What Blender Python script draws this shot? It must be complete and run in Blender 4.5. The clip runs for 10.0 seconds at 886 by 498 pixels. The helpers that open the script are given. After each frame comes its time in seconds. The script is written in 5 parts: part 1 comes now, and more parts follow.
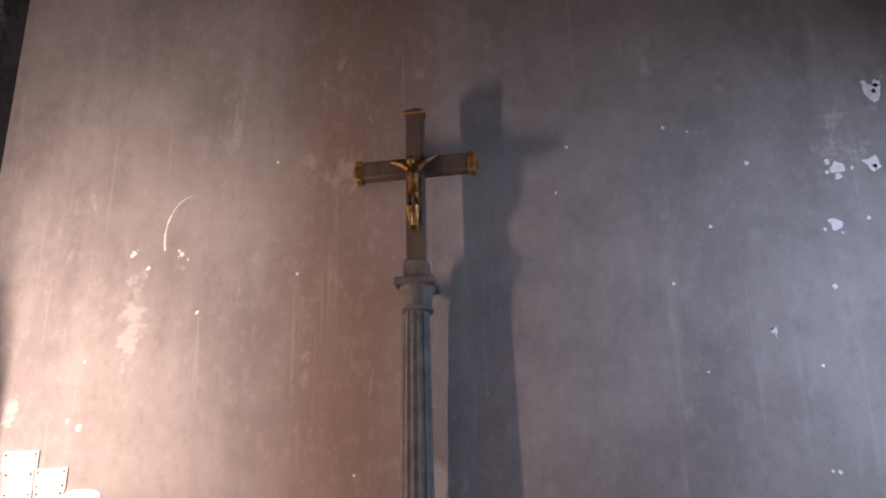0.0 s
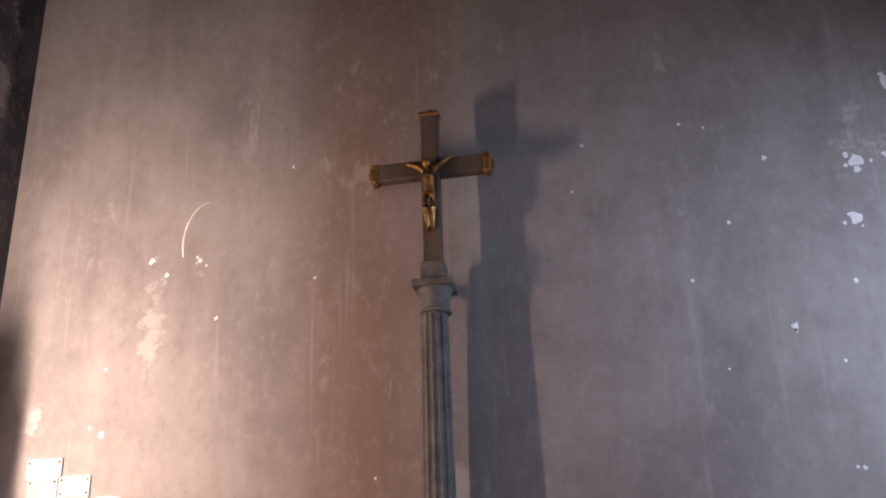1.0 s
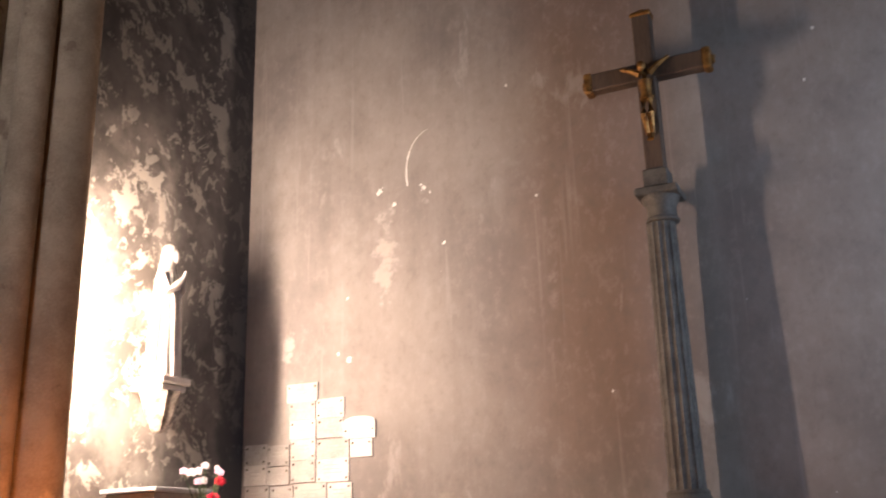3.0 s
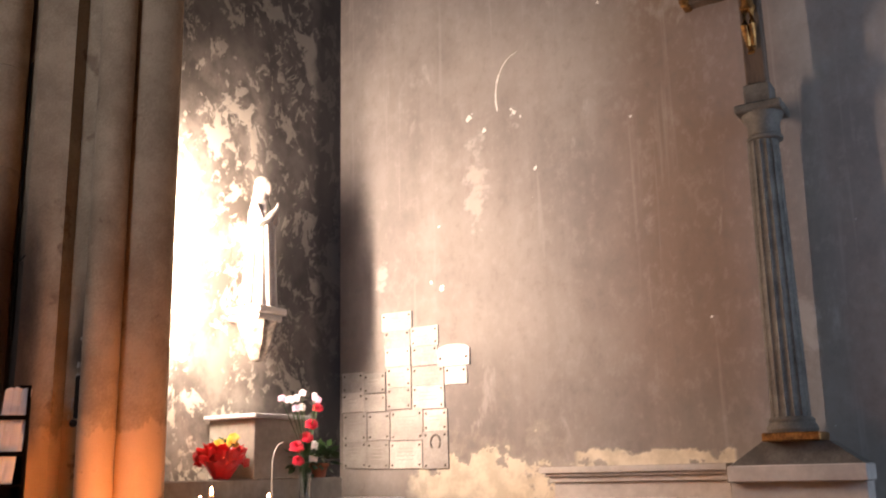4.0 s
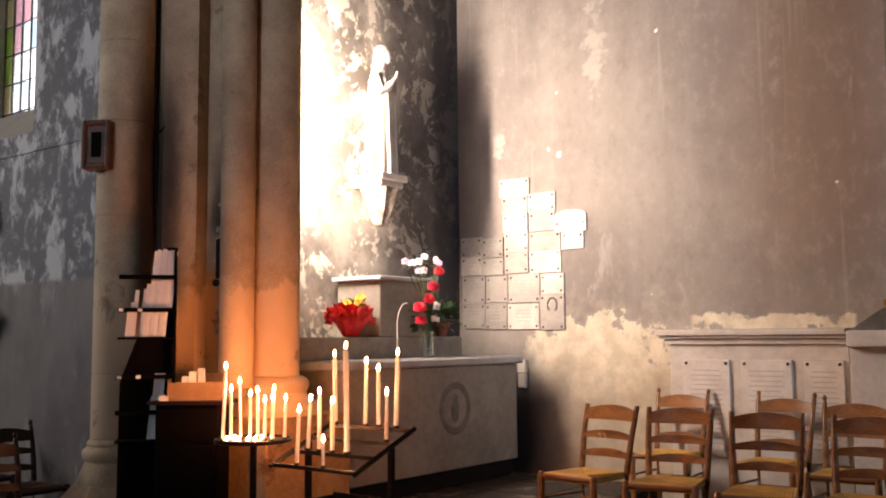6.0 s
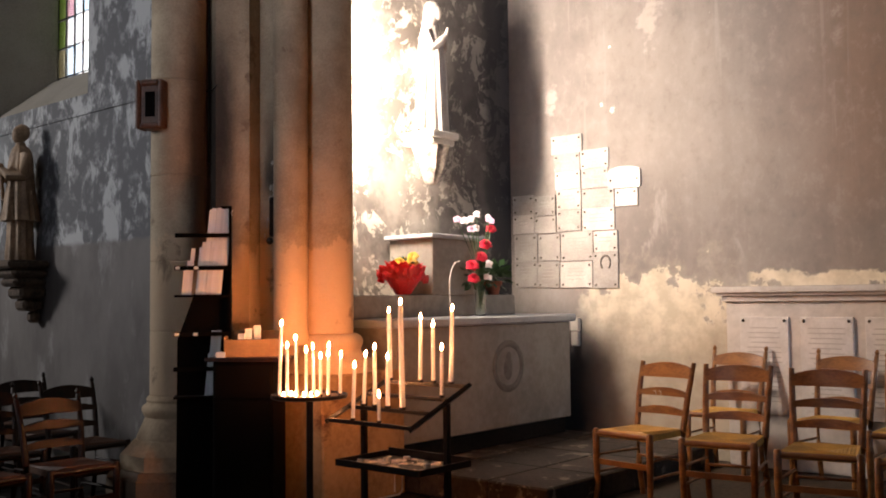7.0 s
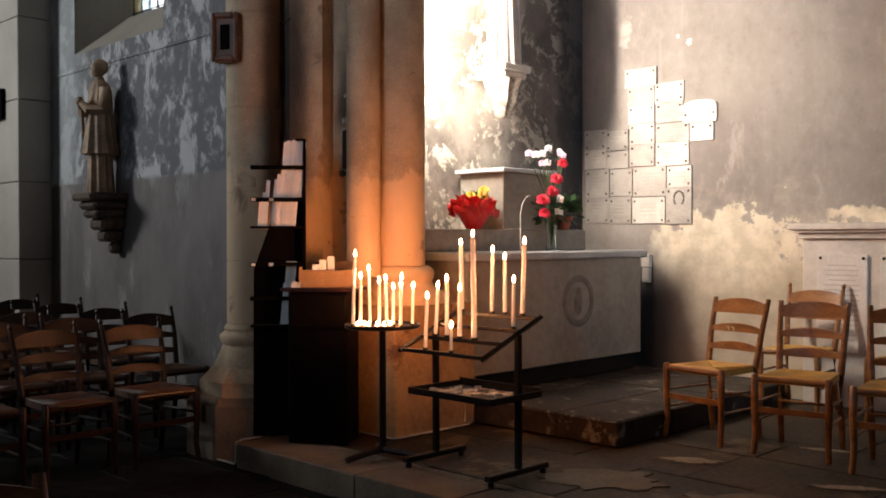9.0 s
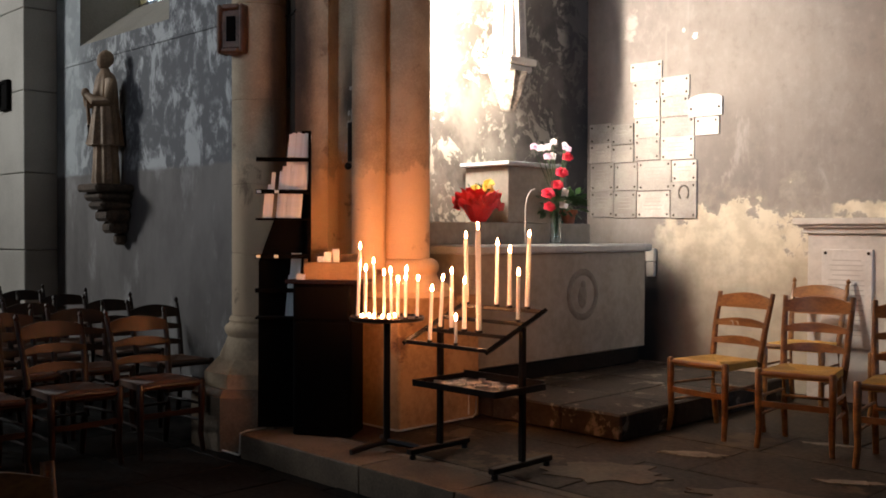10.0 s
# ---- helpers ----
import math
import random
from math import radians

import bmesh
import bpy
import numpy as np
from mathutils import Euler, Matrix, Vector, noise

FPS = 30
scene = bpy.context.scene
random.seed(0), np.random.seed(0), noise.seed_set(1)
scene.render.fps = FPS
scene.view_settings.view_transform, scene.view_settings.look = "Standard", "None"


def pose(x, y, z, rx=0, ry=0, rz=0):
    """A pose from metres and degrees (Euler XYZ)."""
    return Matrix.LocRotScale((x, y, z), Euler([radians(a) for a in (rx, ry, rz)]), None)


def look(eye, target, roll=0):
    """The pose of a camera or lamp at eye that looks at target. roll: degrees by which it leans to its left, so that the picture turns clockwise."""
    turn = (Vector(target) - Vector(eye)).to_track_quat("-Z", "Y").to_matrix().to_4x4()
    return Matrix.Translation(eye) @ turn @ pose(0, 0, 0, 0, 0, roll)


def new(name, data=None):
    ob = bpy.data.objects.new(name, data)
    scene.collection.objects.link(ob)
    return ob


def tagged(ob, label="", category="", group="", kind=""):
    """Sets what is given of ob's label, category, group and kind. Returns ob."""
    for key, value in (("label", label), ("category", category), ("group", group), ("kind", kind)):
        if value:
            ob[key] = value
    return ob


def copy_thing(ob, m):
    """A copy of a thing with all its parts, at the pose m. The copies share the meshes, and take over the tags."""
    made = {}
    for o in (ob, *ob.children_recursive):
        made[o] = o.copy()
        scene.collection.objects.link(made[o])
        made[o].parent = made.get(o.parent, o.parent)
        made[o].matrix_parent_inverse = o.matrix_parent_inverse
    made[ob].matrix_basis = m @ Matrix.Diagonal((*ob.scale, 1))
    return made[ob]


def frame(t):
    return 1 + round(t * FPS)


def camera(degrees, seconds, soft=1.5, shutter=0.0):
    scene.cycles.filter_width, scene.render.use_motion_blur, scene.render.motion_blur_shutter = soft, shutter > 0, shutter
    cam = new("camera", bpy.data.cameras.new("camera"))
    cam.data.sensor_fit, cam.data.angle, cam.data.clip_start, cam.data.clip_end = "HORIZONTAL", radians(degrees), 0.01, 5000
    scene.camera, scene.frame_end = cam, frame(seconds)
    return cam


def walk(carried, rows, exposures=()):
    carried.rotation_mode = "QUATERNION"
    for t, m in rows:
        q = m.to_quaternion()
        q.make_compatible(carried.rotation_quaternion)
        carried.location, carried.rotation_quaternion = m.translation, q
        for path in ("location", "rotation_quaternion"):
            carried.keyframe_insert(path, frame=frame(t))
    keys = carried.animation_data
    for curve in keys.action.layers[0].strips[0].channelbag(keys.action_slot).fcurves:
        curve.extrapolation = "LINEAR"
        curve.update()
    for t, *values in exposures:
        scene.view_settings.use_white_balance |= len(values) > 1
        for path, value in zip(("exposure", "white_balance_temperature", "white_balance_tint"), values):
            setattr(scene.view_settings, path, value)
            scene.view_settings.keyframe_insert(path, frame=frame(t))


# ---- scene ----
cam = camera(49.5, 10.0, soft=1.8, shutter=0.4)
walk(cam, [
    (0.0, pose(-0.001, 0.008, 1.316, 112.00, 1.08, 9.77)),
    (0.5, pose(0.007, 0.008, 1.334, 111.75, 1.38, 10.11)),
    (1.0, pose(-0.003, 0.015, 1.318, 112.12, 1.73, 11.12)),
    (1.5, pose(0.008, 0.020, 1.301, 112.14, 1.74, 12.21)),
    (2.0, pose(0.005, 0.019, 1.338, 110.56, 1.87, 15.85)),
    (2.5, pose(0.025, 0.018, 1.378, 108.76, 1.78, 20.95)),
    (4.0, pose(0.021, 0.179, 1.401, 103.07, 1.29, 31.28)),
    (4.5, pose(0.009, 0.187, 1.409, 100.56, 0.85, 33.10)),
    (5.0, pose(0.008, 0.147, 1.382, 98.93, 0.56, 34.73)),
    (5.5, pose(0.084, 0.023, 1.383, 96.88, 0.43, 36.31)),
    (7.0, pose(0.017, 0.041, 1.340, 93.03, 0.61, 40.82)),
    (7.5, pose(0.009, 0.028, 1.338, 91.81, 0.56, 41.90)),
    (8.0, pose(0.013, 0.009, 1.318, 90.55, 0.28, 43.06)),
    (8.5, pose(-0.007, 0.011, 1.311, 89.67, 0.24, 44.12)),
    (9.0, pose(0.001, 0.010, 1.304, 89.39, 0.10, 44.78)),
    (9.5, pose(-0.010, -0.022, 1.309, 89.15, -0.24, 44.83)),
    (10.0, pose(0.000, 0.000, 1.300, 89.00, -0.20, 45.00)),
], exposures=[(0.0, 0.0, 6600, 33), (2.5, 0.0, 7150, 27), (5.5, 0.0, 6950, 22), (7.5, -0.08, 6500, 15), (10.0, -0.1, 6300, 11)])

# ---- world and lights ----
world = bpy.data.worlds.new("sky")
scene.world = world
world.use_nodes = True
wn = world.node_tree.nodes
sky = wn.new("ShaderNodeTexSky")
sky.sky_type, sky.sun_disc = "NISHITA", False
sky.sun_elevation, sky.sun_rotation = radians(35), radians(200)
world.node_tree.links.new(sky.outputs[0], wn["Background"].inputs[0])
wn["Background"].inputs[1].default_value = 0.1


def lamp(name, kind, m, power, colour, size=0.1, size_y=None):
    data = bpy.data.lights.new(name, kind)
    data.energy, data.color = power, colour
    if kind == "AREA":
        data.shape, data.size, data.size_y = "RECTANGLE", size, size_y or size
    else:
        data.shadow_soft_size = size
    ob = new(name, data)
    ob.matrix_world = m
    return ob


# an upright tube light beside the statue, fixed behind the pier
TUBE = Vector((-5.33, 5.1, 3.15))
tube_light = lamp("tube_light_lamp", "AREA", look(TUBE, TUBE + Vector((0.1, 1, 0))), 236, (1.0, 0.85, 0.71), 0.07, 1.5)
# daylight through the nave windows
east = lamp("east_window_light", "AREA", look((4.9, 5.2, 3.4), (1.2, 7.6, 3.5)), 68, (0.5, 0.72, 1.0), 1.6, 3.0)
east.data.spread = radians(74)
# added fill that lifts the pier's front, set at an unseen window
south = lamp("south_fill_light", "AREA", look((-2.0, -5.9, 5.0), (-5.3, 4.0, 4.4)), 26, (0.82, 0.9, 1.0), 2.0, 4.0)
south.data.spread = radians(46)
west = lamp("west_window_light", "AREA", look((-12.85, -0.8, 4.4), (-8.0, 4.3, 2.3)), 88, (0.97, 0.98, 0.94), 1.0, 1.9)
west.data.spread = radians(100)

# ---- helpers for things ----
def shader(name, colour, rough=0.6, metal=0.0):
    m = bpy.data.materials.new(name)
    m.use_nodes = True
    b = m.node_tree.nodes["Principled BSDF"]
    b.inputs["Base Color"].default_value = (*colour, 1)
    b.inputs["Roughness"].default_value = rough
    b.inputs["Metallic"].default_value = metal
    return m


class Net:
    """Short hand for a material's nodes."""

    def __init__(self, m):
        self.m, self.t = m, m.node_tree
        self.b = self.t.nodes["Principled BSDF"]

    def add(self, kind, **sockets):
        n = self.t.nodes.new(kind)
        for k, v in sockets.items():
            self.put(n.inputs[k], v)
        return n

    def put(self, socket, v):
        if isinstance(v, bpy.types.NodeSocket):
            self.t.links.new(v, socket)
        else:
            socket.default_value = v

    def place(self, sx=1, sy=1, sz=1):
        n = self.add("ShaderNodeMapping", Scale=(sx, sy, sz))
        self.put(n.inputs["Vector"], self.add("ShaderNodeTexCoord").outputs["Object"])
        return n.outputs[0]

    def axes(self):
        n = self.add("ShaderNodeSeparateXYZ")
        self.put(n.inputs[0], self.add("ShaderNodeTexCoord").outputs["Object"])
        return n.outputs

    def noise(self, vec, scale, detail=5, rough=0.6, warp=0.0):
        n = self.add("ShaderNodeTexNoise", Vector=vec, Scale=scale, Detail=detail, Roughness=rough, Distortion=warp)
        return n.outputs[0]

    def math(self, op, a, b=0.0, clamp=False):
        n = self.add("ShaderNodeMath")
        n.operation, n.use_clamp = op, clamp
        self.put(n.inputs[0], a)
        self.put(n.inputs[1], b)
        return n.outputs[0]

    def step(self, v, lo, hi):
        n = self.add("ShaderNodeMapRange")
        n.interpolation_type = "SMOOTHSTEP"
        for k, x in (("Value", v), ("From Min", lo), ("From Max", hi)):
            self.put(n.inputs[k], x)
        return n.outputs[0]

    def mix(self, f, a, b):
        n = self.add("ShaderNodeMix")
        n.data_type = "RGBA"
        self.put(n.inputs[0], f)
        self.put(n.inputs[6], (*a, 1) if isinstance(a, tuple) else a)
        self.put(n.inputs[7], (*b, 1) if isinstance(b, tuple) else b)
        return n.outputs[2]

    def colour(self, v):
        self.put(self.b.inputs["Base Color"], v)

    def rough(self, v):
        self.put(self.b.inputs["Roughness"], v)

    def bump(self, v, strength=0.3, dist=0.01):
        n = self.add("ShaderNodeBump", Strength=strength, Distance=dist, Height=v)
        self.put(self.b.inputs["Normal"], n.outputs[0])


def mottled(name, a, b, scale=6.0, rough=0.7, metal=0.0, bump=0.3, fine=60.0, stretch=(1, 1, 1), dist=0.006, vary=0.0):
    m = shader(name, a, rough, metal)
    n = Net(m)
    v = n.place(*stretch)
    big = n.noise(v, scale)
    small = n.noise(v, fine, 3)
    f = n.step(n.math("ADD", n.math("MULTIPLY", big, 0.7), n.math("MULTIPLY", small, 0.3)), 0.35, 0.65)
    c = n.mix(f, a, b)
    if vary:
        r = n.add("ShaderNodeObjectInfo").outputs["Random"]
        h = n.add("ShaderNodeHueSaturation", Color=c, Value=n.math("ADD", n.math("MULTIPLY", r, vary), 1 - vary / 2))
        c = h.outputs[0]
    n.colour(c)
    n.rough(n.math("ADD", n.math("MULTIPLY", small, 0.25), rough - 0.12))
    n.bump(n.math("ADD", n.math("MULTIPLY", big, 0.5), n.math("MULTIPLY", small, 0.5)), bump, dist)
    return m


def mesh(name, bm, material, smooth=False):
    me = bpy.data.meshes.new(name)
    bmesh.ops.recalc_face_normals(bm, faces=bm.faces)
    if smooth:
        for f in bm.faces:
            f.smooth = True
        for e in bm.edges:
            e.smooth = not (len(e.link_faces) == 2 and e.calc_face_angle(0) > 0.7)
    bm.to_mesh(me)
    bm.free()
    if material:
        me.materials.append(material)
    return me


def part(name, bm, material, parent, label="", smooth=False):
    ob = new(name, mesh(name, bm, material, smooth))
    ob.parent = parent
    if label:
        ob["label"] = label
    return ob


def setting(name, bm, material, label, category, smooth=False):
    return tagged(new(name, mesh(name, bm, material, smooth)), label, category, kind="structure")


def thing(name, label, category, group="", m=None):
    ob = tagged(new(name), label, category, group)
    ob.empty_display_size = 0.1
    if m:
        ob.matrix_world = m
    return ob


def box(bm, lo, hi, bevel=0.0, m=None, segs=1):
    lo, hi = Vector(lo), Vector(hi)
    r = bmesh.ops.create_cube(bm, size=1, matrix=Matrix.LocRotScale((lo + hi) / 2, None, hi - lo))
    vs = r["verts"]
    if bevel:
        es = list({e for v in vs for e in v.link_edges})
        vs = list({v for f in bmesh.ops.bevel(bm, geom=es, offset=bevel, segments=segs, affect="EDGES", profile=0.5)["faces"] for v in f.verts} | {v for v in vs if v.is_valid})
    if m:
        bmesh.ops.transform(bm, matrix=m, verts=[v for v in vs if v.is_valid])
    return bm


def boxed(lo, hi, bevel=0.0, m=None):
    return box(bmesh.new(), lo, hi, bevel, m)


def lathe(bm, profile, segs=24, centre=(0, 0), ripple=None, start=0.0, turn=2 * math.pi, cap=True):
    """Turns (radius, z) pairs round a vertical line."""
    rings, full = [], abs(turn - 2 * math.pi) < 1e-6
    n = segs if full else segs + 1
    for r, z in profile:
        ring = []
        for i in range(n):
            a = start + turn * i / segs
            q = r * (ripple(a, z) if ripple else 1)
            ring.append(bm.verts.new((centre[0] + q * math.cos(a), centre[1] + q * math.sin(a), z)))
        rings.append(ring)
    for p, q in zip(rings, rings[1:]):
        for i in range(segs):
            j = (i + 1) % n
            bm.faces.new((p[i], p[j], q[j], q[i]))
    for ring in (rings[0], rings[-1]):
        if cap:
            bm.faces.new(ring)
    return bm


def tube(bm, pts, r, segs=8, flat=1.0):
    """A bar of round section along pts; r is one radius or one for each point."""
    pts = [Vector(p) for p in pts]
    rs = r if isinstance(r, (list, tuple)) else [r] * len(pts)
    rings = []
    for i, p in enumerate(pts):
        d = (pts[min(i + 1, len(pts) - 1)] - pts[max(i - 1, 0)]).normalized()
        side = d.cross(Vector((0, 0, 1)))
        if side.length < 0.05:
            side = Vector((1, 0, 0)) - d * d.x
        side.normalize()
        up = side.cross(d)
        rings.append([bm.verts.new(p + rs[i] * (math.cos(2 * math.pi * k / segs) * side + flat * math.sin(2 * math.pi * k / segs) * up)) for k in range(segs)])
    for p, q in zip(rings, rings[1:]):
        for k in range(segs):
            bm.faces.new((p[k], p[(k + 1) % segs], q[(k + 1) % segs], q[k]))
    bm.faces.new(rings[0])
    bm.faces.new(rings[-1])
    return bm


def prism(bm, outline, z0, z1):
    """A vertical prism over an outline of (x, y)."""
    lo = [bm.verts.new((x, y, z0)) for x, y in outline]
    hi = [bm.verts.new((x, y, z1)) for x, y in outline]
    bm.faces.new(lo)
    bm.faces.new(hi)
    for i in range(len(lo)):
        j = (i + 1) % len(lo)
        bm.faces.new((lo[i], lo[j], hi[j], hi[i]))
    return bm


def ball(bm, at, r, sx=1, sy=1, sz=1, sub=2, m=None):
    t = Matrix.LocRotScale(at, None, (r * sx, r * sy, r * sz))
    bmesh.ops.create_icosphere(bm, subdivisions=sub, radius=1, matrix=(m @ t if m else t))
    return bm


# ---- materials ----
SCUFFS = ((-4.07, 4.02, 0.16, 0.5, 0.4), (-3.64, 4.55, 0.1, 0.16, 0.46), (2.2, 5.05, 0.5, 0.55, 0.48), (-5.12, 3.2, 0.09, 0.26, 0.4))


def north_plaster():
    """Grey-beige plaster with streaks, soot and painted shade by the corner, painted shade beside the altar and cream
    patches where it has flaked off low down.
    """
    m = shader("north_plaster", (0.4, 0.36, 0.32), 0.85)
    n = Net(m)
    x, y, z = n.axes()
    v = n.place()
    big = n.noise(v, 0.9, 5)
    streak = n.noise(n.place(2.6, 1, 0.22), 1.0, 5)
    fine = n.noise(v, 38, 4)
    c = n.mix(n.step(big, 0.3, 0.7), (0.21, 0.185, 0.165), (0.3, 0.27, 0.24))
    c = n.mix(n.math("MULTIPLY", n.step(streak, 0.45, 0.75), 0.35), c, (0.37, 0.335, 0.3))
    c = n.mix(n.math("MULTIPLY", n.step(n.noise(v, 3.2, 6, 0.7), 0.55, 0.75), 0.2), c, (0.16, 0.15, 0.15))
    # a warm brown band running down the wall beside the crucifix
    warm = n.math("MULTIPLY", n.step(n.math("ADD", x, n.math("MULTIPLY", n.noise(n.place(1, 1, 0.4), 1.3, 4), 0.9)), -2.75, -1.6), n.step(x, -1.0, -1.75))
    warm = n.math("MULTIPLY", warm, n.step(n.math("ADD", z, n.noise(v, 1.4, 4)), 1.8, 3.2))
    c = n.mix(n.math("MULTIPLY", warm, 0.62), c, (0.2, 0.118, 0.075))
    # pale scuffs
    scuff = n.math("MULTIPLY", n.step(n.noise(n.place(1.2, 1, 0.55), 2.3, 6, 0.62, 0.3), 0.63, 0.72), 0.3)
    c = n.mix(scuff, c, (0.58, 0.53, 0.47))
    mottle = n.noise(n.place(1, 1, 0.7), 11, 6, 0.7)
    c = n.mix(n.math("MULTIPLY", n.step(mottle, 0.5, 0.68), 0.22), c, (0.42, 0.38, 0.34))
    c = n.mix(n.math("MULTIPLY", n.step(mottle, 0.48, 0.32), 0.22), c, (0.13, 0.115, 0.105))
    drip = n.noise(n.place(9, 1, 0.35), 1.0, 4, 0.6)
    c = n.mix(n.math("MULTIPLY", n.step(drip, 0.62, 0.72), 0.18), c, (0.5, 0.46, 0.41))
    # a pale worn patch and a flaked area higher up
    for cx, cz, rx, rz, lo in SCUFFS:
        e = n.math("ADD", n.math("POWER", n.math("ABSOLUTE", n.math("DIVIDE", n.math("SUBTRACT", x, cx), rx)), 2.0), n.math("POWER", n.math("ABSOLUTE", n.math("DIVIDE", n.math("SUBTRACT", z, cz), rz)), 2.0))
        f = n.math("SUBTRACT", n.noise(v, 4.5, 8, 0.7), n.math("MULTIPLY", e, 0.16))
        c = n.mix(n.math("MULTIPLY", n.step(f, lo, lo + 0.12), 0.5), c, (0.5, 0.455, 0.405))
    # small chips down to white
    chips = n.add("ShaderNodeTexVoronoi", Vector=v, Scale=3.1).outputs["Distance"]
    c = n.mix(n.step(n.math("ADD", chips, n.math("MULTIPLY", n.noise(v, 12, 2), 0.06)), 0.05, 0.035), c, (0.7, 0.67, 0.62))
    edge = n.noise(v, 4.2, 9, 0.66)
    lift = n.math("MULTIPLY", n.math("SUBTRACT", edge, 0.5), 1.5)
    wide = n.math("MULTIPLY", n.math("SUBTRACT", n.noise(v, 1.5, 3), 0.5), 1.6)
    # flaked zone beside the memorial: below a ragged line that falls away on both sides
    d = n.math("SUBTRACT", 1.6, n.math("MULTIPLY", n.math("ABSOLUTE", n.math("ADD", x, 3.95)), 0.36))
    low = n.math("SUBTRACT", n.math("ADD", d, n.math("ADD", lift, n.math("MULTIPLY", wide, 0.7))), z)
    flaked = n.math("MULTIPLY", n.math("ADD", n.math("MULTIPLY", n.step(low, -0.02, 0.03), 0.8), n.math("MULTIPLY", n.step(low, -0.28, 0.0), 0.2)), n.step(x, -3.2, -3.32))
    flaked = n.math("MULTIPLY", flaked, n.step(n.math("ADD", x, n.math("MULTIPLY", lift, 0.4)), -4.95, -4.6))
    # ragged strip above the memorial
    strip = n.math("MULTIPLY", n.step(n.math("SUBTRACT", n.math("ADD", 1.53, n.math("MULTIPLY", lift, 0.2)), z), -0.01, 0.015), n.math("MULTIPLY", n.step(x, -3.25, -3.18), n.step(x, -1.9, -1.94)))
    bare = n.math("MAXIMUM", flaked, strip)
    holes = n.step(n.math("ADD", n.math("MULTIPLY", n.noise(v, 3.2, 8, 0.7), 0.7), n.math("MULTIPLY", n.noise(v, 11, 6, 0.7), 0.3)), 0.555, 0.6)
    bare = n.math("MULTIPLY", bare, n.math("SUBTRACT", 1.0, n.math("MULTIPLY", holes, n.math("ADD", 0.12, n.math("MULTIPLY", n.step(x, -3.85, -3.6), 0.7)))))
    cream = n.mix(n.step(n.noise(v, 7, 6), 0.35, 0.65), (0.52, 0.46, 0.34), (0.68, 0.61, 0.47))
    cream = n.mix(n.math("MULTIPLY", n.step(n.math("ADD", z, n.noise(v, 2.5, 6)), 1.75, 1.2), 0.6), cream, (0.27, 0.22, 0.16))
    c = n.mix(bare, c, cream)
    # soot and the statue's shadow by the corner, painted as one dark band
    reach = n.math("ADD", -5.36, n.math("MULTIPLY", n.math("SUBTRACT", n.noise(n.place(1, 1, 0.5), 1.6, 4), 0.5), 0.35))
    soot_shade = n.math("MULTIPLY", n.math("MULTIPLY", n.step(n.math("SUBTRACT", reach, x), -0.1, 0.1), 0.45), n.math("MULTIPLY", n.step(z, 1.5, 2.6), n.step(z, 4.7, 3.6)))
    # shade low down behind the altar's edge, put into the colour
    altar_shade = n.math("MULTIPLY", n.step(x, -4.35, -4.75), n.step(z, 1.25, 0.9))
    c = n.mix(n.math("MULTIPLY", n.math("MAXIMUM", soot_shade, altar_shade), 0.88), c, (0.025, 0.02, 0.02))
    n.colour(c)
    n.bump(n.math("ADD", n.math("ADD", n.math("MULTIPLY", fine, 0.25), n.math("MULTIPLY", mottle, 0.35)), n.math("SUBTRACT", n.math("MULTIPLY", big, 0.4), n.math("MULTIPLY", bare, 0.6))), 0.35, 0.012)
    return m


def west_plaster():
    """Old smoke-stained plaster, flaked in cream patches, with shade painted into its dark parts."""
    m = shader("west_plaster", (0.3, 0.27, 0.24), 0.85)
    n = Net(m)
    x, y, z = n.axes()
    v = n.place()
    # soot plus painted shade: beyond the statue and high up
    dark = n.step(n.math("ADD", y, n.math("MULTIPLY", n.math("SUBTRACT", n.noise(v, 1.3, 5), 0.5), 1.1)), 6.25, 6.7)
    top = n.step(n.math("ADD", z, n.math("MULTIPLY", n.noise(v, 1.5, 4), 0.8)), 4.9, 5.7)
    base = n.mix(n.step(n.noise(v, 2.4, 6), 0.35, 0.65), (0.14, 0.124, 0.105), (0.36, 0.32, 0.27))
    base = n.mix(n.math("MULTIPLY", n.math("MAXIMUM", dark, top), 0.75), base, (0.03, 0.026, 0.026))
    broad = n.step(n.noise(v, 2.6, 10, 0.72, 0.4), 0.53, 0.556)
    small = n.step(n.noise(v, 6.5, 8, 0.68, 0.3), 0.575, 0.6)
    patch = n.math("MAXIMUM", broad, n.math("MULTIPLY", small, 0.8))
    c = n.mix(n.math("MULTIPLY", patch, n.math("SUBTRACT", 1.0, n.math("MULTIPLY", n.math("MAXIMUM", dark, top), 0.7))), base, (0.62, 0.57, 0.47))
    # near-black strip for the shaded, sooty corner
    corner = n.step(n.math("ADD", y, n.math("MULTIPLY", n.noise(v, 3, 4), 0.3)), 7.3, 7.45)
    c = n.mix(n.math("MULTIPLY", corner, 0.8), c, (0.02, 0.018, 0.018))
    n.colour(c)
    n.bump(n.math("ADD", n.math("MULTIPLY", patch, 0.6), n.math("MULTIPLY", n.noise(v, 30, 4), 0.3)), 0.5, 0.012)
    return m


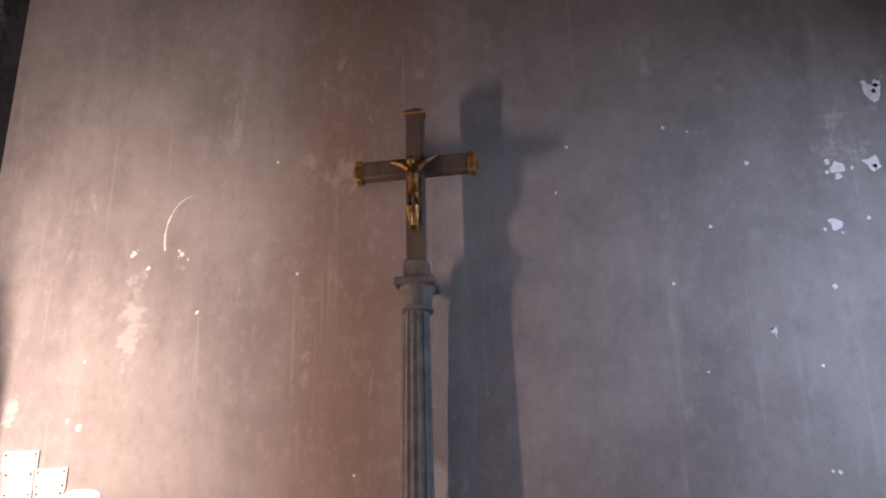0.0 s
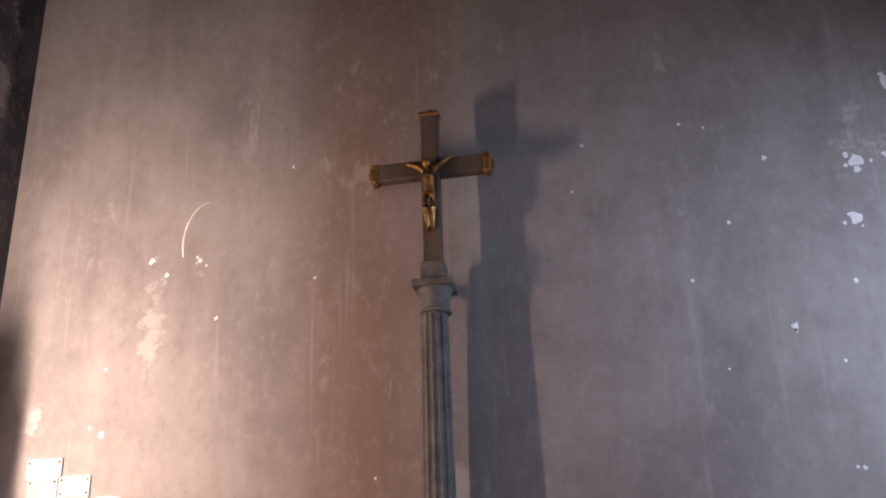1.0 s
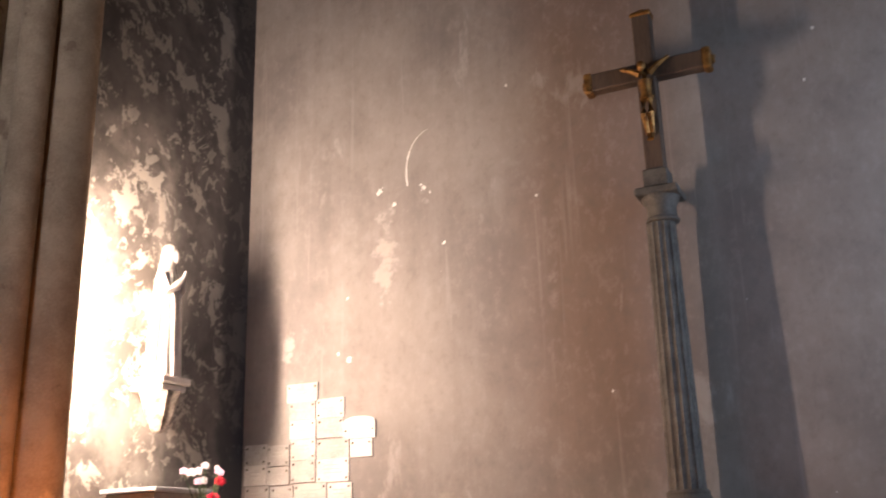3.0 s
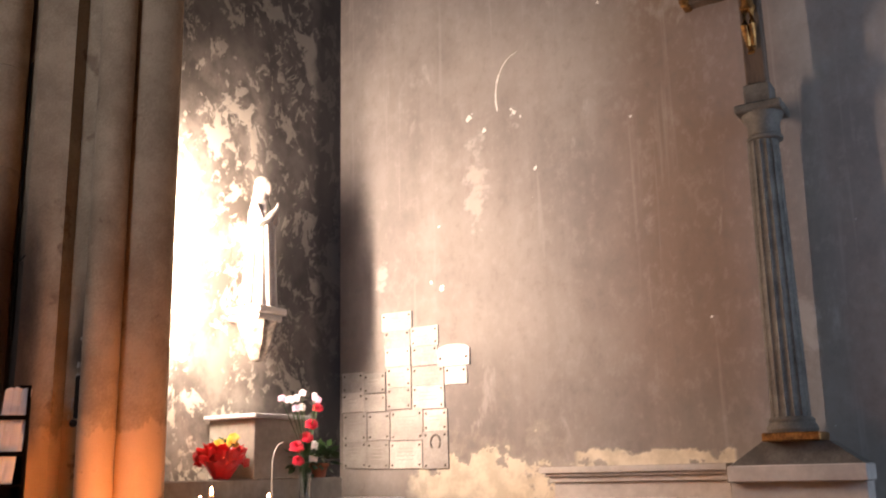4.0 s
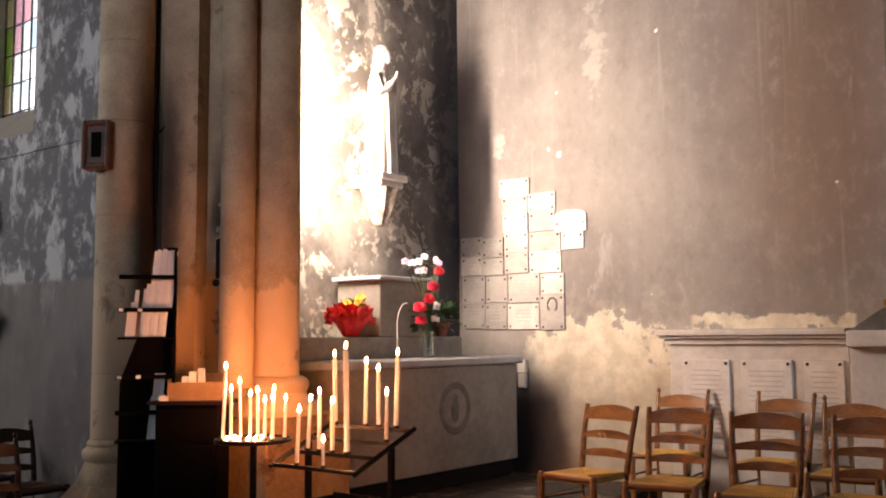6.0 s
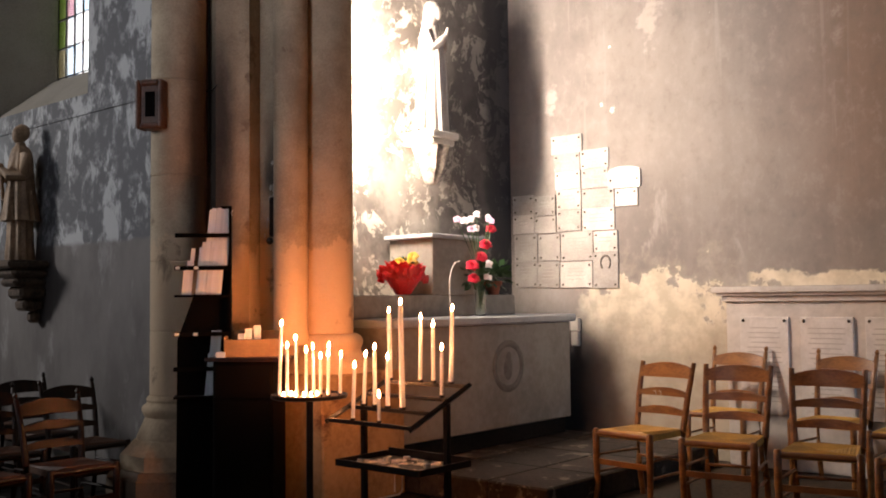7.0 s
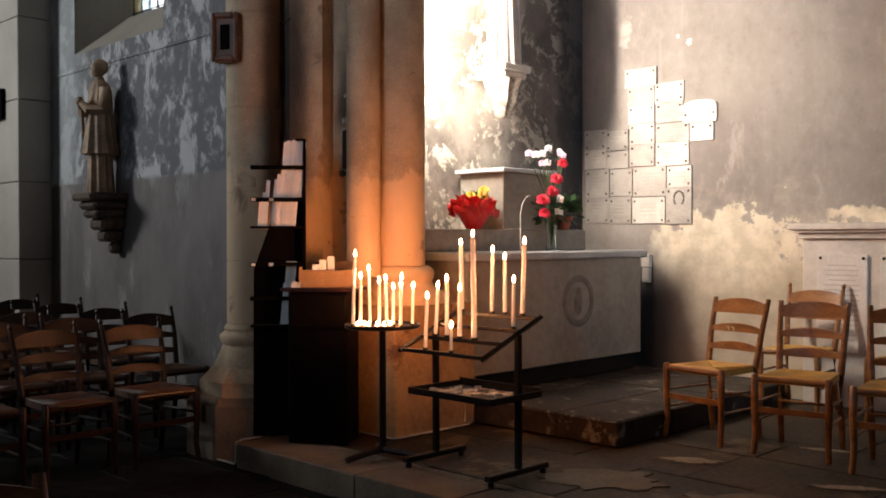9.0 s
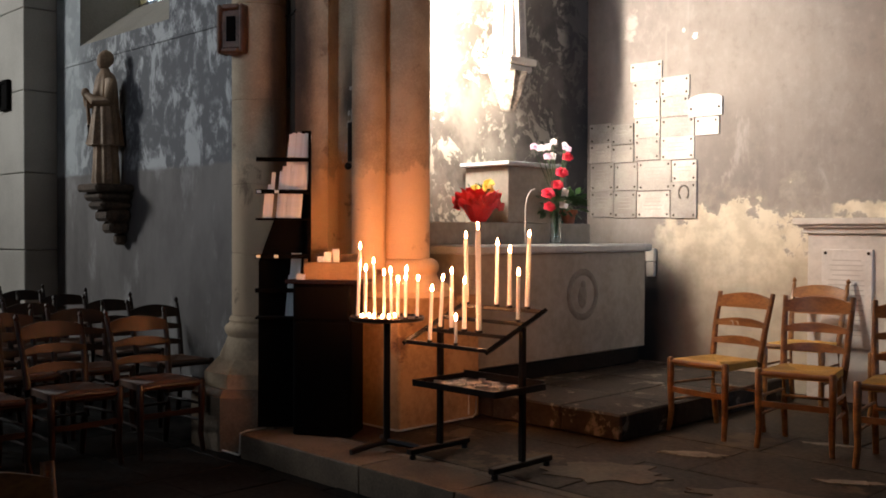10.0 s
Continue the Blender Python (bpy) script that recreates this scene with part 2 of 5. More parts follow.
def aisle_plaster():
    """Blue-grey limewash in blotches over a smooth grey-brown lower part."""
    m = shader("aisle_plaster", (0.25, 0.26, 0.28), 0.85)
    n = Net(m)
    x, y, z = n.axes()
    v = n.place()
    blot = n.step(n.noise(n.place(1.3, 1, 0.75), 2.9, 9, 0.7, 0.4), 0.47, 0.57)
    up = n.mix(blot, (0.11, 0.112, 0.12), (0.41, 0.42, 0.43))
    up = n.mix(n.math("MULTIPLY", n.step(n.noise(v, 9, 6), 0.5, 0.7), 0.4), up, (0.45, 0.46, 0.47))
    pale = n.step(n.math("ADD", x, n.noise(v, 1.2, 4)), -8.6, -9.2)
    up = n.mix(n.math("MULTIPLY", pale, 0.6), up, (0.4, 0.43, 0.44))
    low = n.mix(n.step(n.noise(n.place(1, 1, 0.5), 1.8, 6), 0.35, 0.65), (0.115, 0.104, 0.1), (0.18, 0.166, 0.158))
    low = n.mix(n.math("MULTIPLY", n.step(n.noise(n.place(1, 1, 0.45), 3.4, 7, 0.68), 0.54, 0.66), 0.4), low, (0.36, 0.355, 0.35))
    f = n.step(n.math("ADD", z, n.math("MULTIPLY", n.noise(v, 6, 5), 0.08)), 1.88, 1.93)
    n.colour(n.mix(f, low, up))
    n.bump(n.math("ADD", n.math("MULTIPLY", blot, 0.4), n.math("MULTIPLY", n.noise(v, 30, 4), 0.3)), 0.35, 0.01)
    return m


NORTH, WEST, AISLE = north_plaster(), west_plaster(), aisle_plaster()
# limewash darkened to cut bounce from unseen walls and shade the aisle window's sill
DIMLIME = mottled("shaded_limewash", (0.3, 0.27, 0.23), (0.2, 0.18, 0.155), 1.2, 0.85)
LIME = mottled("limewash", (0.5, 0.47, 0.42), (0.38, 0.35, 0.31), 1.2, 0.85)
STONE = mottled("pier_limestone", (0.5, 0.39, 0.265), (0.32, 0.24, 0.16), 3.0, 0.8, bump=0.5, fine=70, vary=0.14)
def patchy(m, colour, scale, lo):
    """Pale worn patches over a material."""
    n = Net(m)
    link = n.b.inputs["Base Color"].links[0].from_socket
    n.colour(n.mix(n.math("MULTIPLY", n.step(n.noise(n.place(), scale, 8, 0.68, 0.3), lo, lo + 0.06), 0.8), link, colour))


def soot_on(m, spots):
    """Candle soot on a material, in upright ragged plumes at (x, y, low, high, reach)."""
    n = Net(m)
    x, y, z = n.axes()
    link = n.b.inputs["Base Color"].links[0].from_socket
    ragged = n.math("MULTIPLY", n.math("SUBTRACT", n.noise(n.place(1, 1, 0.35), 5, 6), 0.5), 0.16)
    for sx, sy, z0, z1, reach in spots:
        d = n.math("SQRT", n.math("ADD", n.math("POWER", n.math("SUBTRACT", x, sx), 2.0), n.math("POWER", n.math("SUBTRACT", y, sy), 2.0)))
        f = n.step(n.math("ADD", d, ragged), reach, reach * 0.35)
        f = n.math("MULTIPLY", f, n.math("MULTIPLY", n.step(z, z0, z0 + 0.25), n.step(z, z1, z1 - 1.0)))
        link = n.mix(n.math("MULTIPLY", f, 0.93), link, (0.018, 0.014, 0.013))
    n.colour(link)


def worn_foot(m, level, colour):
    """The paint worn off below a ragged line."""
    n = Net(m)
    x, y, z = n.axes()
    link = n.b.inputs["Base Color"].links[0].from_socket
    edge = n.math("ADD", z, n.math("MULTIPLY", n.math("SUBTRACT", n.noise(n.place(1, 1, 0.6), 3.2, 8, 0.65), 0.5), 0.7))
    f = n.step(edge, level + 0.02, level - 0.03)
    n.colour(n.mix(n.math("MULTIPLY", f, 0.75), link, colour))


worn_foot(STONE, 1.72, (0.62, 0.45, 0.29))
patchy(STONE, (0.22, 0.15, 0.1), 2.2, 0.58)
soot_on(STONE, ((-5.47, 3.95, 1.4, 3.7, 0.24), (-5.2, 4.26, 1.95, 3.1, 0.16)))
STONE_BASE = mottled("base_limestone", (0.56, 0.42, 0.27), (0.36, 0.27, 0.175), 2.6, 0.8, bump=0.7, fine=40)
STAINED = mottled("stained_limestone", (0.4, 0.26, 0.13), (0.22, 0.13, 0.06), 1.7, 0.75, bump=0.4, fine=24)
patchy(STAINED, (0.1, 0.045, 0.025), 1.6, 0.57)
FLAG = mottled("flagstone", (0.044, 0.028, 0.0135), (0.008, 0.0052, 0.003), 1.4, 0.6, bump=0.5, fine=30, vary=0.5)
patchy(FLAG, (0.13, 0.094, 0.055), 1.5, 0.57)
KERB = mottled("kerb_limestone", (0.21, 0.155, 0.105), (0.1, 0.074, 0.05), 2.6, 0.7, bump=0.5, vary=0.25)
# flagstone again, its colour darkened to carry the shade of the aisle floor
FLAG_SHADED = mottled("shaded_flagstone", (0.009, 0.007, 0.0055), (0.0025, 0.002, 0.0018), 2.4, 0.65, bump=0.4, fine=30, vary=0.4)
STEP = mottled("step_stone", (0.038, 0.029, 0.022), (0.012, 0.0095, 0.0078), 3.5, 0.68, bump=0.6, fine=30, vary=0.5)
patchy(STEP, (0.2, 0.175, 0.14), 4.6, 0.57)
CORBEL_DARK = mottled("dark_corbel_stone", (0.1, 0.066, 0.043), (0.03, 0.02, 0.014), 5, 0.85, bump=0.6, fine=40)
SOOTY = mottled("sooty_corbel_stone", (0.4, 0.35, 0.28), (0.09, 0.075, 0.06), 9, 0.85, bump=0.8, fine=35)
BED = mottled("floor_bed", (0.02, 0.017, 0.014), (0.009, 0.008, 0.0065), 6, 0.9)
ALTAR = mottled("altar_stone", (0.31, 0.285, 0.24), (0.2, 0.18, 0.15), 1.6, 0.6, bump=0.2, fine=18)
SLAB = mottled("altar_slab", (0.4, 0.42, 0.42), (0.3, 0.32, 0.33), 4, 0.28, bump=0.05)
MARBLE = mottled("white_marble", (0.52, 0.49, 0.44), (0.34, 0.31, 0.27), 3.5, 0.35, bump=0.08, vary=0.65)
MEMORIAL = mottled("memorial_stone", (0.58, 0.54, 0.48), (0.44, 0.405, 0.355), 3, 0.6, bump=0.15, fine=22)
PANEL = mottled("memorial_panel", (0.66, 0.63, 0.58), (0.52, 0.49, 0.44), 5, 0.45, bump=0.1)
COLUMN = mottled("column_grey_paint", (0.14, 0.127, 0.105), (0.07, 0.063, 0.052), 7, 0.65, bump=0.3)
CROSSWOOD = mottled("cross_dark_wood", (0.12, 0.08, 0.052), (0.06, 0.04, 0.028), 5, 0.6, stretch=(1, 1, 0.15))
GILT = mottled("old_gilt", (0.5, 0.26, 0.08), (0.16, 0.075, 0.027), 14, 0.48, 0.85, 0.3)
IRON = mottled("black_iron", (0.005, 0.0045, 0.0045), (0.011, 0.0095, 0.009), 20, 0.34, 0.4, 0.15)
BLACKWOOD = mottled("black_wood", (0.0018, 0.0014, 0.0012), (0.003, 0.0022, 0.002), 8, 0.8, stretch=(1, 1, 0.1))
WOOD = mottled("chair_beech", (0.28, 0.122, 0.032), (0.14, 0.054, 0.015), 5, 0.34, bump=0.1, fine=40, stretch=(1, 3, 3), vary=0.35)
# dark reddish varnish, darkened further to carry the aisle's shade
WOOD_DARK_SHADED = mottled("chair_dark_shaded_beech", (0.024, 0.0068, 0.003), (0.007, 0.0024, 0.0012), 6, 0.4, bump=0.15, fine=50, stretch=(6, 6, 1), vary=0.35)
RUSH = mottled("rush_weave", (0.64, 0.38, 0.085), (0.45, 0.25, 0.05), 9, 0.6, bump=0.4, fine=120)
# rush for the aisle seats, with the dimness there put into its colour
RUSH_SHADED = mottled("shaded_rush_weave", (0.11, 0.046, 0.02), (0.06, 0.023, 0.011), 9, 0.6, bump=0.7, fine=120)
WHITE_STATUE = mottled("white_plaster_statue", (0.5, 0.47, 0.42), (0.34, 0.31, 0.27), 5, 0.55, bump=0.15)
TAN_STATUE = mottled("tan_plaster_statue", (0.38, 0.25, 0.15), (0.16, 0.1, 0.06), 5, 0.65, bump=0.2)
PAPER = mottled("leaflet_paper", (0.84, 0.88, 0.92), (0.76, 0.8, 0.84), 6, 0.7, vary=0.25)
FRAMEWOOD = mottled("frame_brown_wood", (0.13, 0.06, 0.035), (0.05, 0.024, 0.014), 8, 0.5)
WORN_ALTAR = mottled("worn_altar_carving", (0.2, 0.18, 0.15), (0.13, 0.115, 0.095), 9, 0.7, bump=0.4)
CARD = mottled("cardboard", (0.28, 0.18, 0.095), (0.2, 0.13, 0.07), 6, 0.8)
WAX = shader("candle_wax", (0.88, 0.92, 0.96), 0.4)
wax = Net(WAX)
glow = wax.add("ShaderNodeBsdfTranslucent", Color=(0.94, 0.9, 0.84, 1))
both = wax.add("ShaderNodeMixShader", Fac=0.55)
wax.t.links.new(wax.b.outputs[0], both.inputs[1])
wax.t.links.new(glow.outputs[0], both.inputs[2])
wax.t.links.new(both.outputs[0], wax.t.nodes["Material Output"].inputs["Surface"])
FLAME = shader("candle_flame", (1, 0.7, 0.3))
FLAME.node_tree.nodes["Principled BSDF"].inputs["Emission Color"].default_value = (1, 0.36, 0.12, 1)
FLAME.node_tree.nodes["Principled BSDF"].inputs["Emission Strength"].default_value = 690
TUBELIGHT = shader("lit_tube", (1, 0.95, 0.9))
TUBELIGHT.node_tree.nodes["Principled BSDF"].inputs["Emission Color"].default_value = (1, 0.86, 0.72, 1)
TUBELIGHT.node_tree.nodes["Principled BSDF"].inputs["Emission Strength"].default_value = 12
INK = shader("worn_lettering", (0.42, 0.39, 0.34), 0.6)
STUD = shader("bronze_stud", (0.06, 0.045, 0.03), 0.4, 0.8)

for m, level in ((BLACKWOOD, 0.08), (FLAG_SHADED, 0.2), (BED, 0.2), (FLAG, 0.3), (STEP, 0.3), (WOOD_DARK_SHADED, 0.35)):
    m.node_tree.nodes["Principled BSDF"].inputs["Specular IOR Level"].default_value = level

# ---- setting: floors, walls, ceiling ----
setting("ground", boxed((-16, -7, -0.45), (6, 8.2, -0.19)), BED, "dark stone bed under the church floor", "floor")
setting("platform_bed", boxed((-5.24, 3.47, -0.19), (5, 7.6, -0.012)), BED, "dark mortar bed of the raised chapel floor", "floor")
WALLTOP = 9.0
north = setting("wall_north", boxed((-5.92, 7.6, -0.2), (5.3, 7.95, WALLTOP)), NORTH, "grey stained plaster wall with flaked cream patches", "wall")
setting("wall_west", boxed((-5.95, 4.6, -0.2), (-5.62, 7.6, WALLTOP)), WEST, "smoke-stained peeling plaster wall behind the altar, with shade painted in", "wall")


def wall_with_openings(name, x0, x1, y0, y1, openings, material, label):
    """A wall along x, thick from y0 to y1, with openings (x0, x1, z0, z1)."""
    bm = bmesh.new()
    at = x0
    for a, b, z0, z1 in sorted(openings):
        box(bm, (at, y0, -0.2), (a, y1, WALLTOP))
        box(bm, (a, y0, -0.2), (b, y1, z0))
        box(bm, (a, y0, z1), (b, y1, WALLTOP))
        at = b
    box(bm, (at, y0, -0.2), (x1, y1, WALLTOP))
    bmesh.ops.remove_doubles(bm, verts=bm.verts, dist=1e-4)
    return setting(name, bm, material, label, "wall")


wall_with_openings("wall_aisle", -16, -5.95, 4.3, 4.95, [(-9.5, -7.72, 3.17, 6.6)], AISLE, "blotchy blue-grey plaster aisle wall above a brownish dado")
wall_with_openings("wall_south", -16, 6, -6.6, -6, [(-3.0, -1.0, 3.0, 7.0)], DIMLIME, "plain limewashed nave wall with a tall window")


def turned_wall(name, x0, x1, y0, y1, a, b, z0, z1, label):
    """A wall along y with one opening from a to b."""
    bm = bmesh.new()
    box(bm, (x0, y0, -0.2), (x1, a, WALLTOP))
    box(bm, (x0, b, -0.2), (x1, y1, WALLTOP))
    box(bm, (x0, a, -0.2), (x1, b, z0))
    box(bm, (x0, a, z1), (x1, b, WALLTOP))
    bmesh.ops.remove_doubles(bm, verts=bm.verts, dist=1e-4)
    return setting(name, bm, DIMLIME, label, "wall")


turned_wall("wall_east", 5, 5.3, -6, 7.6, 4.4, 6.0, 1.9, 4.9, "plain limewashed wall with a tall window")
turned_wall("wall_far_west", -13.3, -13, -6, 4.3, -1.4, -0.2, 3.4, 5.4, "plain limewashed wall at the aisle's end with a window")
setting("ceiling", boxed((-16.3, -6.6, WALLTOP), (5.3, 7.95, WALLTOP + 0.3)), DIMLIME, "plain plaster ceiling", "ceiling")

# ---- pier ----
pier = thing("stone_pier", "clustered limestone pier with round shafts and stepped bases", "pier")
core = prism(bmesh.new(), [(-5.95, 4.95), (-5.95, 4.25), (-5.68, 4.05), (-5.44, 3.99), (-5.28, 4.15), (-5.33, 4.28), (-5.13, 4.33), (-5.03, 4.4), (-5.0, 4.58), (-5.25, 4.95)], -0.2, WALLTOP)
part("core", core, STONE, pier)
for cx, cy, r, z0 in ((-5.66, 3.84, 0.185, 0.72), (-4.95, 4.24, 0.115, 1.05), (-4.885, 4.52, 0.168, 1.12)):
    # drums, each with a thin joint
    heights = [z0, 1.02 + 0.13 * (cx < -5.5), 1.62, 2.2, 2.85, 3.4, 4.1, 4.9, 5.8, 6.9, WALLTOP]
    heights = [h for h in heights if h >= z0] if cx < -5.5 else [z0, WALLTOP]
    for a, b in zip(heights, heights[1:]):
        bm = lathe(bmesh.new(), [(r - 0.006, a), (r, a + 0.007), (r, b - 0.007), (r - 0.006, b)], 28, (cx, cy))
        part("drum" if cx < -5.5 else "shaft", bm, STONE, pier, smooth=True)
base_a = lathe(bmesh.new(), [(0.27, 0.42), (0.262, 0.46), (0.23, 0.53), (0.212, 0.575), (0.222, 0.59), (0.232, 0.61), (0.236, 0.63), (0.228, 0.65), (0.208, 0.662), (0.2, 0.675), (0.206, 0.69), (0.196, 0.71), (0.185, 0.72)], 32, (-5.66, 3.84))
part("moulded_base", base_a, STONE_BASE, pier, smooth=True)


def octagon(cx, cy, r):
    return [(cx + r * math.cos(radians(22.5 + 45 * k)), cy + r * math.sin(radians(22.5 + 45 * k))) for k in range(8)]


def chamfered(outline, z0, z1, cut, shrink, centre):
    """A prism whose top edge is splayed inwards."""
    bm = bmesh.new()
    rings = [[bm.verts.new((x, y, z)) for x, y in outline] for z in (z0, z1 - cut)]
    rings.append([bm.verts.new((centre[0] + (x - centre[0]) * shrink, centre[1] + (y - centre[1]) * shrink, z1)) for x, y in outline])
    for p, q in zip(rings, rings[1:]):
        for i in range(len(p)):
            k = (i + 1) % len(p)
            bm.faces.new((p[i], p[k], q[k], q[i]))
    bm.faces.new(rings[0])
    bm.faces.new(rings[-1])
    return bm


part("base_drum", chamfered(octagon(-5.66, 3.84, 0.375), 0.2, 0.435, 0.09, 0.76, (-5.66, 3.84)), STONE_BASE, pier)
part("plinth", chamfered(octagon(-5.68, 3.86, 0.47), -0.2, 0.25, 0.05, 0.93, (-5.68, 3.86)), KERB, pier)
part("side_plinth", boxed((-6.22, 3.74, -0.2), (-5.9, 4.28, 0.3), 0.03), KERB, pier)
base_b = lathe(bmesh.new(), [(0.29, 0.86), (0.3, 0.9), (0.28, 0.94), (0.22, 0.97), (0.2, 1.01), (0.215, 1.04), (0.22, 1.07), (0.205, 1.1), (0.17, 1.12)], 28, (-4.885, 4.54))
part("moulded_base", base_b, STONE, pier, smooth=True)
part("pedestal", boxed((-5.12, 4.21, 0), (-4.61, 4.98, 0.86), 0.012), STAINED, pier, "brown-stained stone pedestal")

# ---- altar ----
step = thing("altar_step", "worn dark stone step in front of the altar", "step")
xs, ys = (-5.6, -4.5, -3.9, -3.42), (4.99, 5.62, 6.35, 6.9, 7.35)
for x0, x1 in zip(xs, xs[1:]):
    for y0, y1 in zip(ys, ys[1:]):
        part("step_stone", boxed((x0 + 0.003, y0 + 0.003, 0), (x1 - 0.003, y1 - 0.003, 0.17 + random.uniform(-0.006, 0)), 0.012), STEP, step)
altar = thing("altar", "grey stone altar with a round medallion on its front", "altar")
part("base", boxed((-5.6, 5.02, 0.172), (-4.74, 7.18, 0.31), 0.008), FLAG_SHADED, altar)
part("block", boxed((-5.6, 4.99, 0.31), (-4.7, 7.21, 1.14), 0.008), ALTAR, altar)
part("tabletop", boxed((-5.61, 4.95, 1.14), (-4.66, 7.26, 1.205), 0.012), SLAB, altar)
ring = lathe(bmesh.new(), [(0.155, 0), (0.165, 0.007), (0.2, 0.007), (0.21, 0), (0.2, -0.01), (0.165, -0.01), (0.155, 0)], 36, cap=False)
r1 = part("medallion", ring, WORN_ALTAR, altar, "carved stone ring", True)
r1.matrix_basis = pose(-4.696, 6.3, 0.8, 0, 90, 0)
bm = ball(ball(bmesh.new(), (0, 0, 0), 0.08, 0.12, 0.75, 1.2), (0, 0.01, 0.1), 0.035, 0.25, 1, 1)
r2 = part("relief", bm, WORN_ALTAR, altar, "worn carved relief", True)
r2.matrix_basis = pose(-4.7, 6.3, 0.78)
gradine = thing("gradine", "low grey stone shelf at the back of the altar", "shelf")
part("shelf_block", boxed((-5.6, 4.96, 1.206), (-5.12, 5.95, 1.38), 0.006), ALTAR, gradine)
part("shelf_block", boxed((-5.6, 5.953, 1.206), (-5.14, 7.0, 1.38), 0.006), ALTAR, gradine)
tab = thing("tabernacle", "pale stone tabernacle with a thin projecting top slab", "tabernacle")
part("case", boxed((-5.58, 5.84, 1.381), (-5.1, 6.42, 1.84), 0.006), ALTAR, tab)
part("top_slab", boxed((-5.6, 5.79, 1.84), (-5.05, 6.47, 1.875), 0.006), SLAB, tab)

# ---- memorial and crucifix column ----
memorial = thing("wall_memorial", "white stone wall memorial with a cornice and three inscribed panels", "memorial")
part("body", boxed((-3.34, 7.43, 0), (-1.93, 7.598, 1.3), 0.006), MEMORIAL, memorial)
for i, (y0, z0, z1) in enumerate(((7.4, 1.3, 1.345), (7.37, 1.345, 1.37), (7.345, 1.37, 1.42))):
    part("cornice", boxed((-3.37 - 0.03 * i, y0, z0), (-1.93, 7.598, z1), 0.005), MEMORIAL, memorial)
for x0, x1 in ((-3.22, -2.83), (-2.74, -2.345), (-2.26, -1.965)):
    panel = part("panel", boxed((x0, 7.408, 0.42), (x1, 7.43, 1.18), 0.004), PANEL, memorial, "white marble panel with worn lettering")
    for sx in (x0 + 0.03, x1 - 0.03):
        part("stud", ball(bmesh.new(), (sx, 7.406, 1.15), 0.014, sub=1), STUD, panel)
    bm, k = bmesh.new(), 0
    while k < 16:
        w = (x1 - x0) * random.uniform(0.25, 0.36)
        box(bm, ((x0 + x1) / 2 - w, 7.4065, 1.09 - k * 0.038), ((x0 + x1) / 2 + w, 7.408, 1.098 - k * 0.038))
        k += 1
    part("lettering", bm, INK, panel, "rows of worn lettering")
EYE = Vector((0, 0, 1.316))
NEARER = Matrix.Translation(EYE) @ Matrix.Scale(0.985, 4) @ Matrix.Translation(-EYE)
ped = thing("column_pedestal", "grey stone pedestal with a sloping top under the crucifix column", "pedestal", m=NEARER)
part("body", boxed((-1.925, 7.41, -0.043), (-1.0, 7.848, 1.28), 0.006), MEMORIAL, ped)
part("cornice", boxed((-1.925, 7.33, 1.28), (-0.98, 7.848, 1.4), 0.01), MEMORIAL, ped)
bm = bmesh.new()
vs = [bm.verts.new(p) for p in ((-1.9, 7.35, 1.4), (-1.0, 7.35, 1.4), (-1.0, 7.848, 1.4), (-1.9, 7.848, 1.4), (-1.68, 7.4, 1.56), (-1.22, 7.4, 1.56), (-1.22, 7.848, 1.56), (-1.68, 7.848, 1.56))]
for f in ((0, 1, 5, 4), (1, 2, 6, 5), (2, 3, 7, 6), (3, 0, 4, 7), (4, 5, 6, 7), (3, 2, 1, 0)):
    bm.faces.new([vs[i] for i in f])
part("sloping_top", bm, COLUMN, ped)
COLX, COLY = -1.445, 7.44
col = thing("crucifix_column", "slender fluted grey column with a moulded capital, near the wall", "column", m=NEARER)
part("base_block", boxed((COLX - 0.2, COLY - 0.17, 1.561), (COLX + 0.2, COLY + 0.17, 1.62), 0.008), GILT, col, "gilded square base")
part("base", lathe(bmesh.new(), [(0.17, 1.62), (0.18, 1.645), (0.17, 1.67), (0.155, 1.69), (0.16, 1.71), (0.145, 1.73)], 28, (COLX - 0.015, COLY)), COLUMN, col, smooth=True)
flutes = 16
part("shaft", lathe(bmesh.new(), [(0.141, 1.73), (0.134, 2.6), (0.119, 3.8)], flutes * 8, (COLX - 0.018, COLY), lambda a, z: 1 - 0.085 * abs(math.sin(a * flutes / 2)) ** 0.6), COLUMN, col, smooth=True)
part("neck", lathe(bmesh.new(), [(0.119, 3.8), (0.134, 3.81), (0.134, 3.83), (0.12, 3.845), (0.117, 3.93), (0.13, 3.96), (0.15, 4.0), (0.155, 4.015)], 28, (COLX, COLY)), COLUMN, col, smooth=True)
part("abacus", boxed((COLX - 0.175, COLY - 0.17, 4.015), (COLX + 0.175, COLY + 0.17, 4.08), 0.012), COLUMN, col)
cross = thing("crucifix", "dark wooden crucifix with gilded ends and a small gilt figure", "crucifix", m=NEARER)
CY = COLY - 0.03
part("foot_block", boxed((COLX - 0.1, CY - 0.1, 4.081), (COLX + 0.1, CY + 0.1, 4.24), 0.01), COLUMN, cross)
part("upright", boxed((COLX - 0.078, CY - 0.065, 4.24), (COLX + 0.078, CY + 0.055, 5.66), 0.012), CROSSWOOD, cross)
part("crossbar", boxed((COLX - 0.47, CY - 0.061, 5.045), (COLX + 0.48, CY + 0.051, 5.205), 0.012), CROSSWOOD, cross)
